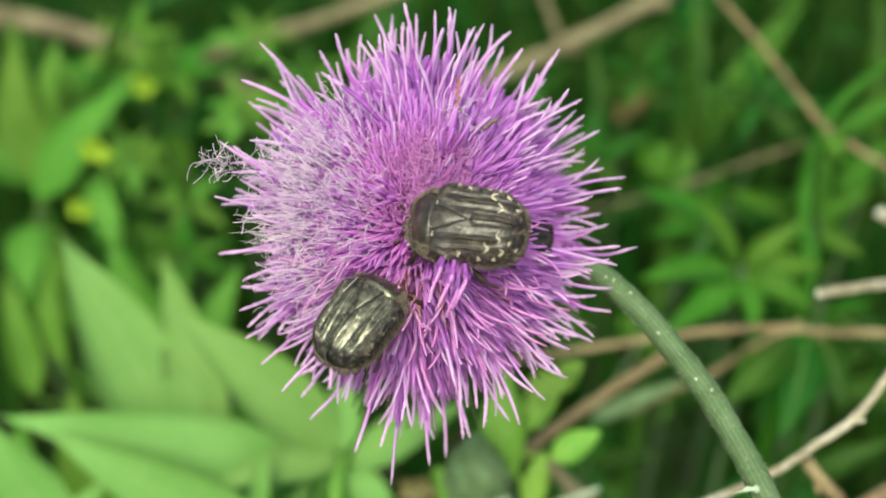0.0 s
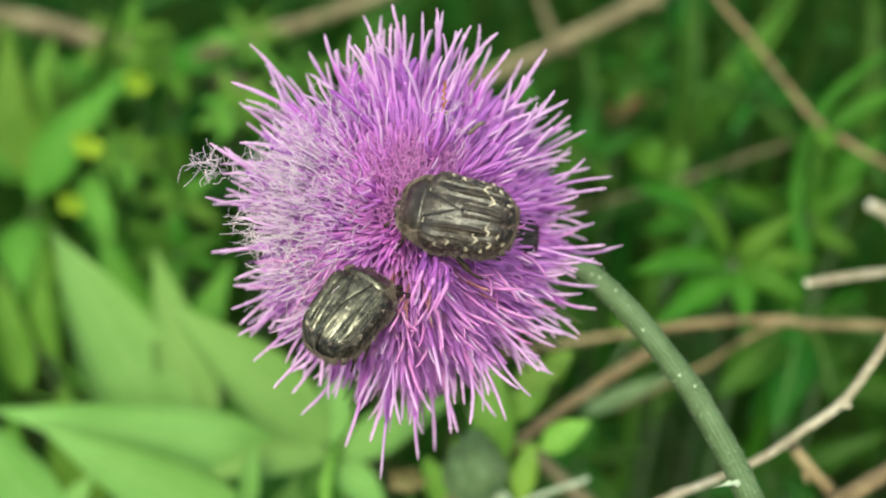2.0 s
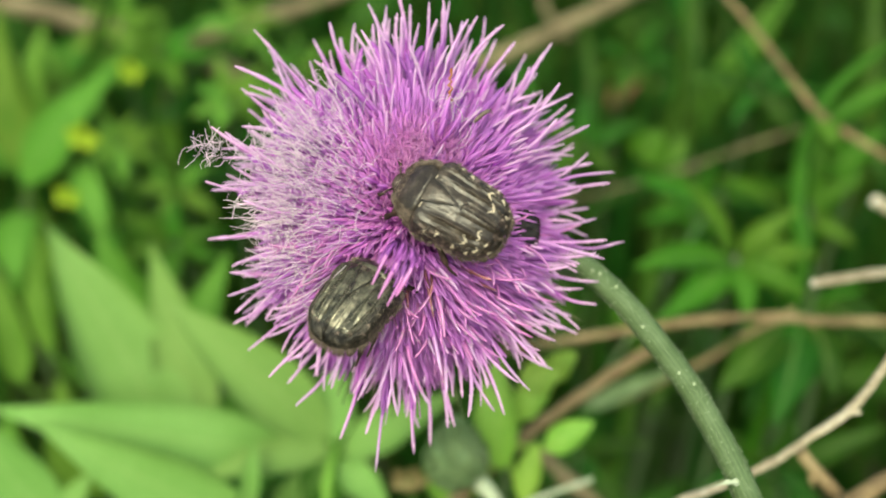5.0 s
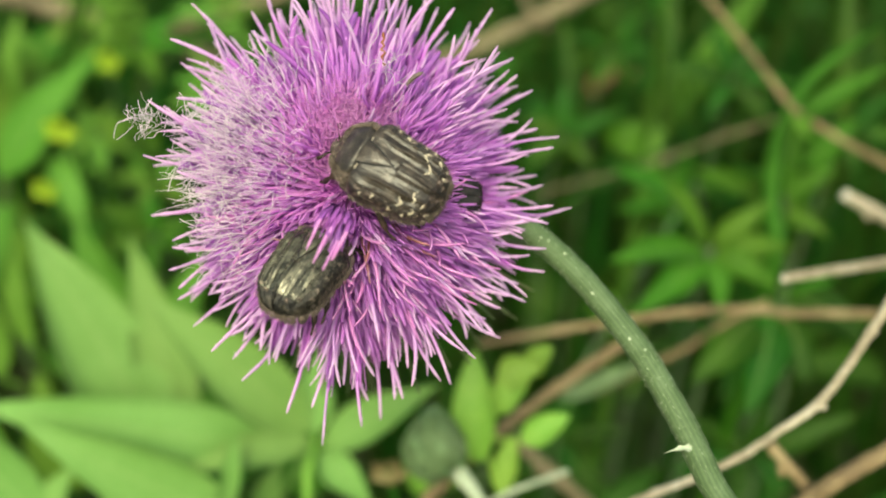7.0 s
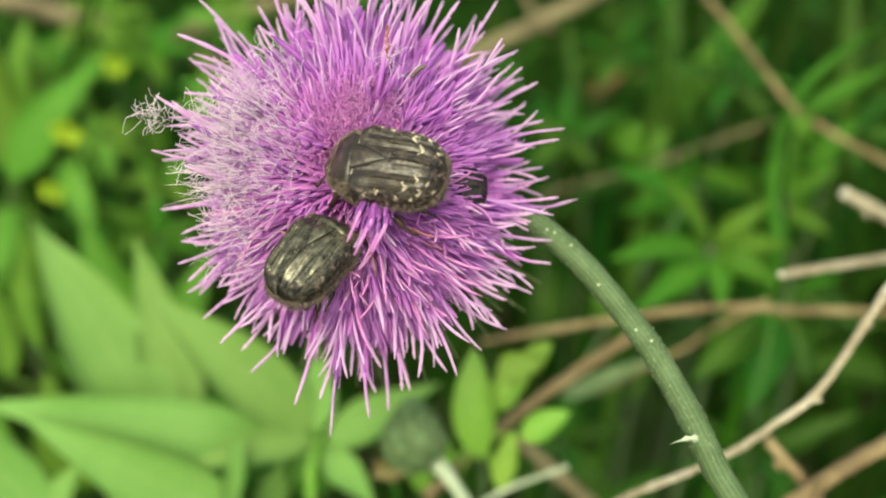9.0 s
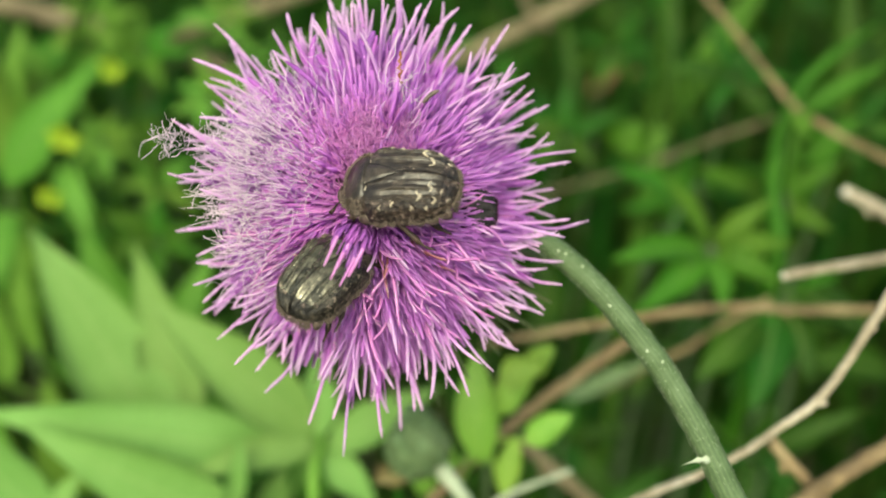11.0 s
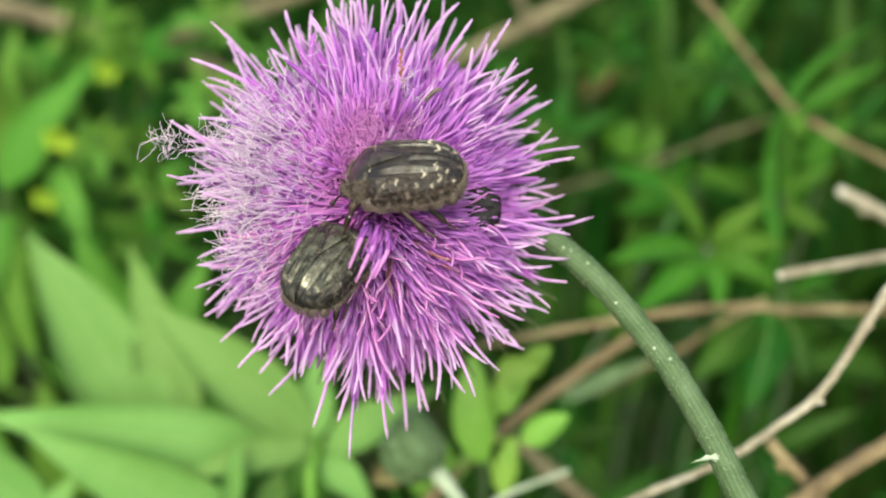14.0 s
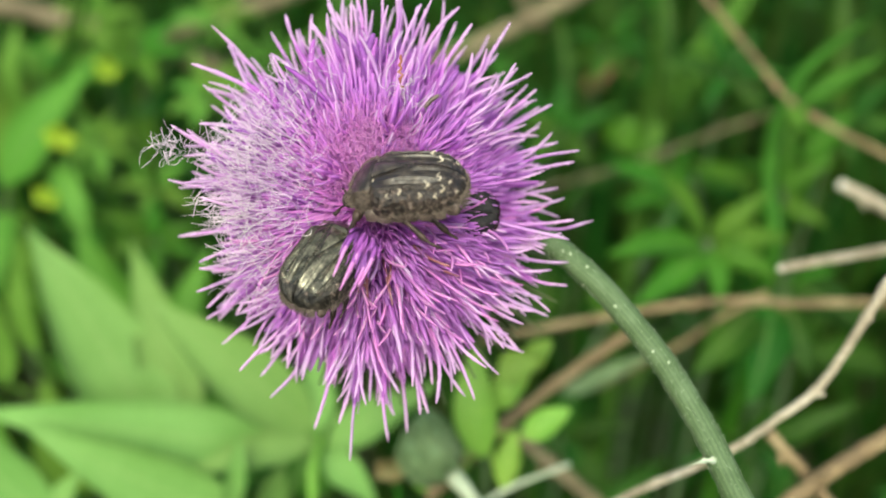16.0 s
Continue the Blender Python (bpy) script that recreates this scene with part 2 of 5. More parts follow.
# ---- mesh building ----
class Shape:
    """Collects tubes, leaves and shells (metres) into one mesh, with 'along' and 'across' values."""

    def __init__(self):
        self.v, self.f, self.al, self.ac, self.mi = [], [], [], [], []
        self.slot = 0

    def add(self, verts, faces, along, across=None):
        k = len(self.v)
        self.v += [tuple(p) for p in verts]
        self.f += [tuple(i + k for i in f) for f in faces]
        self.mi += [self.slot] * len(faces)
        self.al += list(along)
        self.ac += list(across) if across else [0.5] * len(verts)

    def tube(self, pts, radii, sides=5, start=0.0, end=1.0, rib=0.0, slots=None, grown_from=None):
        """slots: a material slot for each ring of faces; grown_from: the number of a point of another tube, from which this one grows."""
        pts = [Vector(p) for p in pts]
        n = len(pts)
        t = (pts[1] - pts[0]).normalized()
        u = t.orthogonal().normalized()
        verts, along = [], []
        for i, p in enumerate(pts):
            t = (pts[min(i + 1, n - 1)] - pts[max(i - 1, 0)]).normalized()
            u = (u - t * u.dot(t)).normalized()
            w = t.cross(u)
            r = radii[i] if isinstance(radii, (list, tuple)) else radii
            for k in range(sides):
                a = 2 * math.pi * k / sides
                q = r * (1 + rib * (1 if k % 2 else -1))
                verts.append(p + u * (q * math.cos(a)) + w * (q * math.sin(a)))
                along.append(start + (end - start) * i / (n - 1))
        faces = [(i * sides + k, i * sides + (k + 1) % sides, (i + 1) * sides + (k + 1) % sides, (i + 1) * sides + k) for i in range(n - 1) for k in range(sides)]
        faces += [tuple(range(sides - 1, -1, -1)), tuple((n - 1) * sides + k for k in range(sides))]
        first, first_face = len(self.v), len(self.mi)
        self.add(verts, faces, along, [float(k % 2) for _ in range(n) for k in range(sides)] if rib else None)
        if slots:
            self.mi[first_face:first_face + (n - 1) * sides] = [slots[i] for i in range(n - 1) for _ in range(sides)]
            self.mi[-2:] = [slots[0], slots[-1]]
        if grown_from is not None:
            self.f.append((grown_from, first, first + 1))
            self.mi.append(self.slot)
        return first

    def strap(self, pts, widths, face, thick, start=0.0, end=1.0, grown_from=None):
        """A flat narrow blade along pts, with its broad side towards face."""
        n, first = len(pts), len(self.v)
        verts, along = [], []
        for i, p in enumerate(pts):
            t = (pts[min(i + 1, n - 1)] - pts[max(i - 1, 0)]).normalized()
            side = t.cross(face).normalized()
            up = side.cross(t)
            verts += [p - side * widths[i], p + up * thick, p + side * widths[i], p - up * thick]
            along += [start + (end - start) * i / (n - 1)] * 4
        faces = [(i * 4 + k, i * 4 + (k + 1) % 4, i * 4 + 4 + (k + 1) % 4, i * 4 + 4 + k) for i in range(n - 1) for k in range(4)]
        faces += [(3, 2, 1, 0), tuple(n * 4 - 4 + k for k in range(4))]
        self.add(verts, faces, along)
        if grown_from is not None:
            self.f.append((grown_from, first, first + 1))
            self.mi.append(self.slot)

    def leaf(self, base, tip, width, face, bend=0.08, fold=0.18, wide_at=0.36, rows=9, twist=0.0, thick=0.00025, teeth=0.0, blunt=0.95):
        base, tip, face = Vector(base), Vector(tip), Vector(face).normalized()
        ax = tip - base
        length = ax.length
        ax.normalize()
        face = (face - ax * face.dot(ax)).normalized()
        top, al, ac = [], [], []
        for i in range(rows):
            s = i / (rows - 1)
            h = math.sin(math.pi * min(1.0, s ** (math.log(0.5) / math.log(wide_at)))) ** blunt * (1.08 - 0.2 * s)
            h = 0.5 * width * max(0.03, h)
            if teeth and 0 < i < rows - 1:
                h *= 1 + teeth * (1 if i % 2 else -1)
            f = Matrix.Rotation(twist * (s - 0.5), 3, ax) @ face
            side = ax.cross(f)
            mid = base + ax * (length * s) + face * (bend * length * (math.sin(math.pi * s) - 0.6 * s * s))
            for c in (-1, -0.5, 0, 0.5, 1):
                wave = 0.04 * width * math.sin(9 * s + 2 * c) * abs(c)
                top.append(mid + side * (h * c) + f * (fold * h * abs(c) + wave))
                al.append(s)
                ac.append(abs(c))
        nt = len(top)
        low = [p - face * thick for p in top]
        faces = []
        for i in range(rows - 1):
            for j in range(4):
                a, b = i * 5 + j, (i + 1) * 5 + j
                faces.append((a, a + 1, b + 1, b))
                faces.append((nt + a, nt + b, nt + b + 1, nt + a + 1))
            for j, flip in ((0, 0), (4, 1)):
                a, b = i * 5 + j, (i + 1) * 5 + j
                faces.append((a, nt + a, nt + b, b)[::-1] if flip else (a, nt + a, nt + b, b)[::1])
        self.add(top + low, faces, al + al, ac + ac)

    def grid(self, fn, nu, nv):
        verts = [fn(i / nu, j / nv) for i in range(nu + 1) for j in range(nv + 1)]
        w = nv + 1
        faces = [(i * w + j, i * w + j + 1, (i + 1) * w + j + 1, (i + 1) * w + j) for i in range(nu) for j in range(nv)]
        self.add(verts, faces, [i / nu for i in range(nu + 1) for j in range(nv + 1)])

    def ball(self, centre, rx, ry, rz, nu=10, nv=14, power=1.0):
        def fn(u, v):
            a, b = math.pi * u, 2 * math.pi * v
            s = math.sin(a) ** power
            return (centre[0] + rx * math.cos(a), centre[1] + ry * s * math.cos(b), centre[2] + rz * s * math.sin(b))
        self.grid(fn, nu, nv)

    def mesh(self, name, mats, smooth=True):
        me = bpy.data.meshes.new(name)
        me.from_pydata(self.v, [], self.f)
        for m in mats if isinstance(mats, (list, tuple)) else (mats,):
            me.materials.append(m)
        if any(self.mi):
            me.polygons.foreach_set("material_index", self.mi)
        for key, vals in (("along", self.al), ("across", self.ac)):
            me.attributes.new(key, "FLOAT", "POINT").data.foreach_set("value", vals)
        me.polygons.foreach_set("use_smooth", [smooth] * len(self.f))
        me.update()
        return me


def part(name, data, mats, parent, label="", smooth=True):
    """One mesh object under a thing or a part."""
    me = data.mesh(name, mats, smooth) if isinstance(data, Shape) else data
    ob = new(name, me)
    ob.parent = parent
    if label:
        tagged(ob, label)
    return ob


def thing(name, label, category, m=None, group="", kind=""):
    ob = new(name)
    ob.empty_display_size = 0.005
    ob.matrix_basis = m if m else Matrix()
    return tagged(ob, label, category, group, kind)


def curve(points, n):
    """A smooth line of n points through the given ones."""
    pts = [Vector(p) for p in points]
    pts = [2 * pts[0] - pts[1]] + pts + [2 * pts[-1] - pts[-2]]
    out = []
    segs = len(pts) - 3
    for i in range(n):
        s = i / (n - 1) * segs
        k = min(int(s), segs - 1)
        t = s - k
        a, b, c, d = pts[k:k + 4]
        out.append(0.5 * (2 * b + (c - a) * t + (2 * a - 5 * b + 4 * c - d) * t * t + (3 * b - a - 3 * c + d) * t ** 3))
    return out


# ---- ground ----
ground = Shape()
ground.add([(-200, -200, 0), (200, -200, 0), (200, 200, 0), (-200, 200, 0)], [(0, 1, 2, 3)], [0] * 4)
tagged(new("ground", ground.mesh("ground", SOIL)), "dark soil with dry litter under the plants", "ground", kind="structure")

# ---- undergrowth ----
rng = random.Random(11)


def undergrowth():
    grass, leaves = Shape(), Shape()
    def spot():
        """A place in the thicket, which thins out unevenly towards its edge."""
        while True:
            X, Y = rng.uniform(-1.4, 1.4), rng.uniform(0.12, 2.8)
            q = math.hypot(X / 0.85, (Y - 0.9) / 1.0) + 0.12 * math.sin(7 * X + 2) + 0.12 * math.sin(6 * Y - 3 * X)
            if rng.random() < 1 / (1 + max(0.0, q) ** 7):
                return X, Y

    for _ in range(7600):
        X, Y = spot()
        h = min(rng.uniform(0.08, 0.42), (0.819 * Y + 0.010) / 0.60)
        lean = Vector((rng.gauss(0, 0.35), rng.gauss(0.1, 0.25), 1)) * h
        base, tip = Vector((X, Y, -0.005)), Vector((X, Y, 0)) + lean
        mid = base.lerp(tip, 0.55) + Vector((0, 0, 0.12 * h))
        w = rng.uniform(0.0022, 0.006)
        pts = curve([base, mid, tip], 6)
        side = Vector((math.cos(rng.uniform(-0.9, 0.9)), rng.uniform(-0.5, 0.5), 0)).normalized()
        verts, faces = [], []
        for i, p in enumerate(pts):
            q = w * (1 - (i / 5) ** 2) * 0.5 + 0.0002
            verts += [p - side * q, p + Vector((0, q * 0.5, 0)), p + side * q]
        for i in range(5):
            k = i * 3
            faces += [(k, k + 1, k + 4, k + 3), (k + 1, k + 2, k + 5, k + 4)]
        grass.add(verts, faces, [i / 5 for i in range(6) for _ in range(3)])
    for _ in range(3600):
        X, Y = spot()
        Y += 0.04
        Z = rng.uniform(0.02, min(0.34, (0.819 * Y - 0.02) / 0.60))
        a = rng.uniform(0, 6.28)
        length = rng.uniform(0.018, 0.055)
        d = Vector((math.cos(a), math.sin(a) * 0.7, rng.uniform(-0.4, 0.5))).normalized() * length
        p = Vector((X, Y, Z))
        leaves.leaf(p, p + d, length * rng.uniform(0.22, 0.4), (rng.gauss(0, 0.3), -0.3 + rng.gauss(0, 0.3), 1), rows=5, bend=0.1)
    for _ in range(15000):
        a, q = rng.uniform(0, 6.2832), 0.7 + 3.9 * rng.random() ** 1.2
        X, Y = q * math.cos(a), 0.9 + q * math.sin(a)
        if abs(X) < 0.6 and 0.12 < Y < 1.7 or math.hypot(X, Y) < 0.3:
            continue
        h = rng.uniform(0.08, 0.3)
        base, tip = Vector((X, Y, -0.005)), Vector((X + rng.gauss(0, 0.4) * h, Y + rng.gauss(0, 0.4) * h, h))
        w, a = rng.uniform(0.004, 0.012), rng.uniform(0, 3.14)
        side = Vector((math.cos(a), math.sin(a), 0))
        mid = base.lerp(tip, 0.5) + Vector((0, 0, 0.1 * h))
        grass.add([base - side * w * 0.5, base + side * w * 0.5, mid + side * w * 0.4, mid - side * w * 0.4, tip], [(0, 1, 2, 3), (3, 2, 4)], [0, 0, 0.5, 0.5, 1])
    tagged(new("grass", grass.mesh("grass", GRASS)), "dense green grass blades growing from the ground", "grass", kind="stuff")
    tagged(new("undergrowth", leaves.mesh("undergrowth", LEAF_SHADED)), "tangled small green leaves of low herbs", "undergrowth", kind="stuff")


undergrowth()


# ---- twigs ----
def twig(points, r0, r1, mat, label, cut=False, knots=3, seed=0, name="twig"):
    """points: site axes, mm; r0, r1: radii in mm."""
    g = random.Random(seed)
    base = W(points[0])
    root = thing(name, label, name, Matrix.Translation(base))
    n = 8 + 6 * len(points)
    pts = curve([W(p) - base for p in points], n)
    radii = []
    bumps = [g.randrange(2, n - 2) for _ in range(knots)]
    for i in range(n):
        r = (r0 + (r1 - r0) * i / (n - 1)) * MM * (1 + g.uniform(-0.06, 0.06))
        if i in bumps:
            r *= 1.22
        radii.append(r)
        pts[i] = pts[i] + Vector((g.uniform(-1, 1), g.uniform(-1, 1), g.uniform(-1, 1))) * (r * 0.12)
    s = Shape()
    s.tube(pts, radii, 9)
    part("bark", s, mat, root)
    for i in bumps:
        d = Vector((g.gauss(0, 1), g.gauss(-1, 0.6), g.gauss(0, 1))).normalized()
        t = (pts[i + 1] - pts[i - 1]).normalized()
        d = (d - t * d.dot(t)).normalized()
        s = Shape()
        s.tube([pts[i], pts[i] + d * radii[i] * 1.1, pts[i] + d * radii[i] * 1.6 + t * radii[i] * 0.8], [radii[i] * 0.6, radii[i] * 0.5, radii[i] * 0.2], 7)
        part("knot", s, mat, root)
    if cut:
        s = Shape()
        d = (pts[0] - pts[1]).normalized()
        s.tube([pts[0] - d * radii[0] * 0.3, pts[0] + d * radii[0] * 0.15, pts[0] + d * radii[0] * 0.3], [radii[0] * 1.04, radii[0] * 1.0, radii[0] * 0.6], 9)
        part("broken_end", s, WOOD_END, root, "pale broken wood end")
    return root


twig([(19.6, 122.0, -41.7), (30.1, 121.0, -36.0), (37.8, 119.0, -32.2), (43.8, 118.0, -29.0), (47.6, 116.0, -25.5), (52.3, 114.0, -21.2), (55.5, 112.0, -15.5), (60.9, 112.0, -7.3), (75.2, 118.0, 9.7)], 0.48, 0.62, TWIG_PALE, "thin bleached bare twig with small knots", seed=1, knots=5)
twig([(59.1, 142.0, -7.1), (65.2, 143.0, -6.2), (71.3, 145.0, -5.6), (86.2, 150.0, -3.9), (112.1, 160.0, -1.4)], 0.66, 0.85, TWIG_PALE, "short dry pale twig with a broken end", cut=True, seed=2)
twig([(83.3, 172.0, 7.0), (89.7, 173.0, 3.9), (101.2, 176.0, -1.5), (120.4, 180.0, -8.9)], 1.1, 1.4, TWIG_PALE, "dry pale twig stub with a broken end", cut=True, seed=3)
twig([(13.0, 178.0, -22.2), (28.8, 176.0, -19.4), (44.3, 174.0, -16.8), (61.1, 172.0, -15.0), (73.0, 172.0, -15.9), (85.6, 174.0, -16.3), (109.1, 180.0, -18.0)], 0.72, 0.9, TWIG, "reddish brown dry stem lying across the leaves", seed=4, knots=5)
twig([(1.6, 160.0, -48.1), (14.5, 164.0, -37.5), (28.0, 168.0, -28.6), (37.1, 171.0, -23.5), (43.0, 173.0, -20.3)], 1.02, 1.1, TWIG, "thick brown dry twig under the flower", seed=5)
twig([(40.9, 200.0, -36.9), (50.5, 198.0, -31.2), (58.6, 196.0, -26.9), (67.7, 194.0, -20.6), (76.6, 192.0, -15.5)], 0.55, 0.65, TWIG, "thin brown dry twig between leaves", seed=6)
twig([(52.7, 131.0, -30.5), (54.3, 130.0, -33.0), (57.2, 129.0, -36.4), (62.3, 128.0, -43.3)], 0.9, 1.0, TWIG, "short brown dry twig in the grass", seed=7, knots=1)
twig([(51.5, 125.0, -40.3), (58.5, 125.0, -35.6), (66.1, 126.0, -31.7), (78.4, 128.0, -26.4)], 1.15, 1.3, TWIG, "brown dry twig at the edge of the leaves", seed=8, knots=1)
twig([(22.6, 205.0, -47.7), (27.9, 206.0, -52.9), (34.6, 207.0, -59.0), (43.9, 208.0, -67.8)], 1.3, 1.5, TWIG_DARK, "thin dark dry twig low in the leaves", seed=9)
twig([(57.7, 206.0, 64.8), (63.5, 206.0, 57.3), (71.5, 205.0, 47.5), (78.9, 204.0, 37.3), (86.1, 203.0, 27.5), (94.2, 204.0, 22.5), (105.5, 206.0, 16.9), (128.5, 212.0, 8.1)], 0.62, 0.8, TWIG, "long brown dry stem crossing above the leaves", seed=10, knots=4)
twig([(36.9, 272.0, 9.6), (48.8, 272.0, 12.8), (70.5, 270.0, 18.5), (90.2, 268.0, 25.7), (109.5, 266.0, 31.9)], 0.42, 0.5, TWIG_DARK, "thin brown dry stem among green leaves", seed=11)
twig([(-5.0, 330.0, 54.1), (21.8, 328.0, 64.0), (44.2, 326.0, 73.9), (64.3, 324.0, 83.6), (90.1, 322.0, 97.2)], 2.5, 3.0, TWIG_DARK, "thick grey brown fallen branch", seed=12, name="branch")
twig([(43.2, 326.0, 73.9), (39.0, 325.0, 83.8), (33.7, 323.0, 97.5)], 1.3, 1.2, TWIG_DARK, "grey brown side branch on a fallen branch", seed=13, knots=1, name="branch")
twig([(-212.8, 375.0, 101.4), (-180.7, 372.0, 96.0), (-156.5, 370.0, 90.3), (-131.0, 370.0, 83.4), (-104.2, 374.0, 76.5), (-73.3, 384.0, 62.9)], 4.4, 3.8, TWIG_DARK, "thick old brown branch lying in the grass", seed=14, name="branch")
twig([(-104.9, 368.0, 76.5), (-76.7, 366.0, 84.8), (-51.2, 364.0, 92.1), (-23.6, 362.0, 101.3), (3.6, 362.0, 113.8)], 2.4, 2.8, TWIG_DARK, "grey dry branch behind the flower", seed=15, name="branch")


twig([(2.0, 153.0, -52.0), (10.1, 149.6, -46.5), (15.7, 148.6, -43.1), (20.4, 147.5, -41.0), (25.6, 147.5, -39.2)], 0.5, 0.35, STALK, "thin pale grey green stalk with a dry tip", seed=16, knots=2)


# ---- leafy plants ----
def herb(label, node, leaves, mat, seed, foot, stem_r=1.0, name="herb", stem_mat=None, category="plant"):
    """leaves: rows of (base, tip, width mm) in the site axes; foot: the stem's way down to the ground."""
    g = random.Random(seed)
    low = W(foot)
    low.z = -0.01
    root = thing(name, label, category, Matrix.Translation(low))
    s = Shape()
    top, under = W(node), W(foot)
    s.tube([p - low for p in curve([low, low.lerp(under, 0.5), under, top], 14)], [stem_r * MM * (1.5 - 0.6 * i / 13) for i in range(14)], 8)
    part("stem", s, stem_mat or STEM, root)
    for row in leaves:
        b, tip, w = row[:3]
        face = row[3] if len(row) > 3 else (g.uniform(-0.3, 0.3), -1, 0.5 + g.uniform(-0.3, 0.3))
        m = row[4] if len(row) > 4 else mat
        s = Shape()
        s.leaf(W(b) - low, W(tip) - low, w * MM, SITE.to_3x3() @ Vector(face), wide_at=0.48 if m is LEAF_LIME else 0.38, blunt=0.7 if m is LEAF_LIME else 0.95, bend=g.uniform(0.02, 0.1), fold=g.uniform(0.04, 0.16) if m is LEAF else g.uniform(0.1, 0.28), rows=13, twist=g.uniform(-0.3, 0.3))
        b, near = W(b), top
        if (b - near).length > 0.004:
            s.tube([near - low, near.lerp(b, 0.5) - low, b - low], 0.0004, 5)
        part("leaf", s, m, root)
    return root


herb("leafy plant with long pointed light green leaflets", (-19.2, 178.0, -40.1), [
    ((-21.0, 178.0, -39.4), (-50.6, 172.0, -11.8), 13.2),
    ((-20.6, 178.0, -41.3), (-43.9, 168.0, -44.0), 7.5, (0.1, -1, 0.7)),
    ((-18.6, 178.0, -42.2), (4.5, 174.0, -29.6), 9.0, (0, -1, 0.6)),
    ((-18.8, 178.0, -43.6), (-8.0, 172.0, -53.1), 6.9, (0, -1, 0.6)),
    ((-20.0, 178.0, -40.2), (-20.1, 184.0, -23.5), 8.1),
    ((-31.4, 190.0, -61.7), (-28.2, 186.0, -47.3), 7.2),
], LEAF, 1, (-20.6, 175.0, -60.6), stem_r=0.85, stem_mat=LEAF_LIME)
herb("plant with broad pointed light green leaves", (-44.8, 186.0, -48.9), [
    ((-50.4, 182.0, -44.8), (-78.3, 184.0, 3.2), 17.8),
    ((-47.1, 186.0, -43.5), (-59.2, 190.0, -0.8), 11.8),
    ((-27.0, 181.0, -43.5), (-83.8, 170.0, -31.8), 13.6, (0, -1, 0.2)),
    ((-32.0, 172.0, -56.2), (-72.6, 164.0, -33.4), 12.6, (0.3, -1, 0.0)),
    ((-35.6, 168.0, -51.4), (-32.5, 164.0, -36.2), 4.0, (0.4, -1, 0.3)),
    ((-55.6, 180.0, -54.5), (-63.0, 176.0, -46.4), 6.8),
], LEAF, 2, (-42.6, 200.0, -71.4))
herb("light green leafy shoot at the margin", (-80.7, 180.0, -58.6), [
    ((-75.0, 180.0, -57.5), (-91.1, 172.0, -30.7), 12.2),
    ((-73.9, 180.0, -57.5), (-67.5, 178.0, -45.7), 7.3),
], LEAF, 3, (-89.6, 200.0, -72.7))
herb("green leafy plant with lance shaped leaves", (-130.8, 294.0, 18.6), [
    ((-131.7, 294.0, 18.6), (-135.6, 281.0, 70.7), 17.5),
    ((-129.0, 294.0, 20.5), (-123.2, 285.0, 66.4), 15.0),
    ((-132.2, 291.0, 16.6), (-95.8, 278.0, 54.3), 17),
    ((-133.6, 294.0, 22.3), (-154.1, 281.0, 35.4), 17.5),
    ((-131.8, 290.0, 7.5), (-126.7, 275.0, -14.5), 15.0),
    ((-127.2, 292.0, 7.5), (-120.2, 278.0, -31.2), 16.2),
    ((-111.8, 295.0, 26.1), (-102.5, 282.0, -1.6), 12.5),
], LEAF_SIDE, 4, (-153.1, 344.0, -25.7))
# Three dim leaves of it take the darker copy, with shade in the colour.
herb("leafy herb with oval green leaves", (-111.0, 325.0, 22.6), [
    ((-114.0, 322.0, 13.9), (-82.6, 312.0, 18.2), 16.2),
    ((-104.9, 322.0, 38.6), (-87.9, 312.0, 18.8), 20.0),
    ((-101.7, 328.0, 44.5), (-65.1, 320.0, 74.5), 13, (0, -1, 0.5), LEAF_SHADED),
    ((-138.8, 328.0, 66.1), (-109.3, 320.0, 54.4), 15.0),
    ((-120.2, 328.0, 4.3), (-94.8, 312.0, -23.3), 20.0, (0, -1, 0.3), LEAF_SHADED),
    ((-94.0, 330.0, 8.5), (-105.6, 315.0, -15.6), 20.0, (0, -1, 0.3), LEAF_SHADED),
], LEAF_MID, 5, (-128.0, 375.0, -28.0))
herb("green plant with a whorl of narrow leaflets", (65.0, 196.0, -4.6), [
    ((64.2, 196.0, -3.6), (52.9, 190.0, 12.3), 6.0),
    ((65.9, 196.0, -3.6), (77.2, 192.0, 6.4), 5.5),
    ((63.5, 196.0, -4.8), (40.4, 186.0, -5.7), 7.5),
    ((63.7, 196.0, -6.0), (45.2, 184.0, -17.2), 7.5),
    ((66.6, 196.0, -5.0), (83.8, 196.0, -3.6), 6.5),
    ((65.9, 196.0, -6.0), (65.0, 188.0, -18.8), 5.5),
    ((66.2, 196.0, -5.5), (79.1, 192.0, -12.5), 6.5),
], LEAF_MID, 6, (76.7, 230.0, -28.7))
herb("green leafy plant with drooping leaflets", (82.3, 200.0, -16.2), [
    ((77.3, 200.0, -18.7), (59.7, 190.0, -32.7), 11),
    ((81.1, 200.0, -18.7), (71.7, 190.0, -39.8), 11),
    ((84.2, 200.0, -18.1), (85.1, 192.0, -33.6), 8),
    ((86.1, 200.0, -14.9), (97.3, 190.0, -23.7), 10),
    ((83.1, 215.0, -55.2), (104.2, 206.0, -43.2), 6.5, (0, -1, 0.4), LEAF_SHADED),
], LEAF_SHADED, 7, (100.9, 245.0, -49.1))
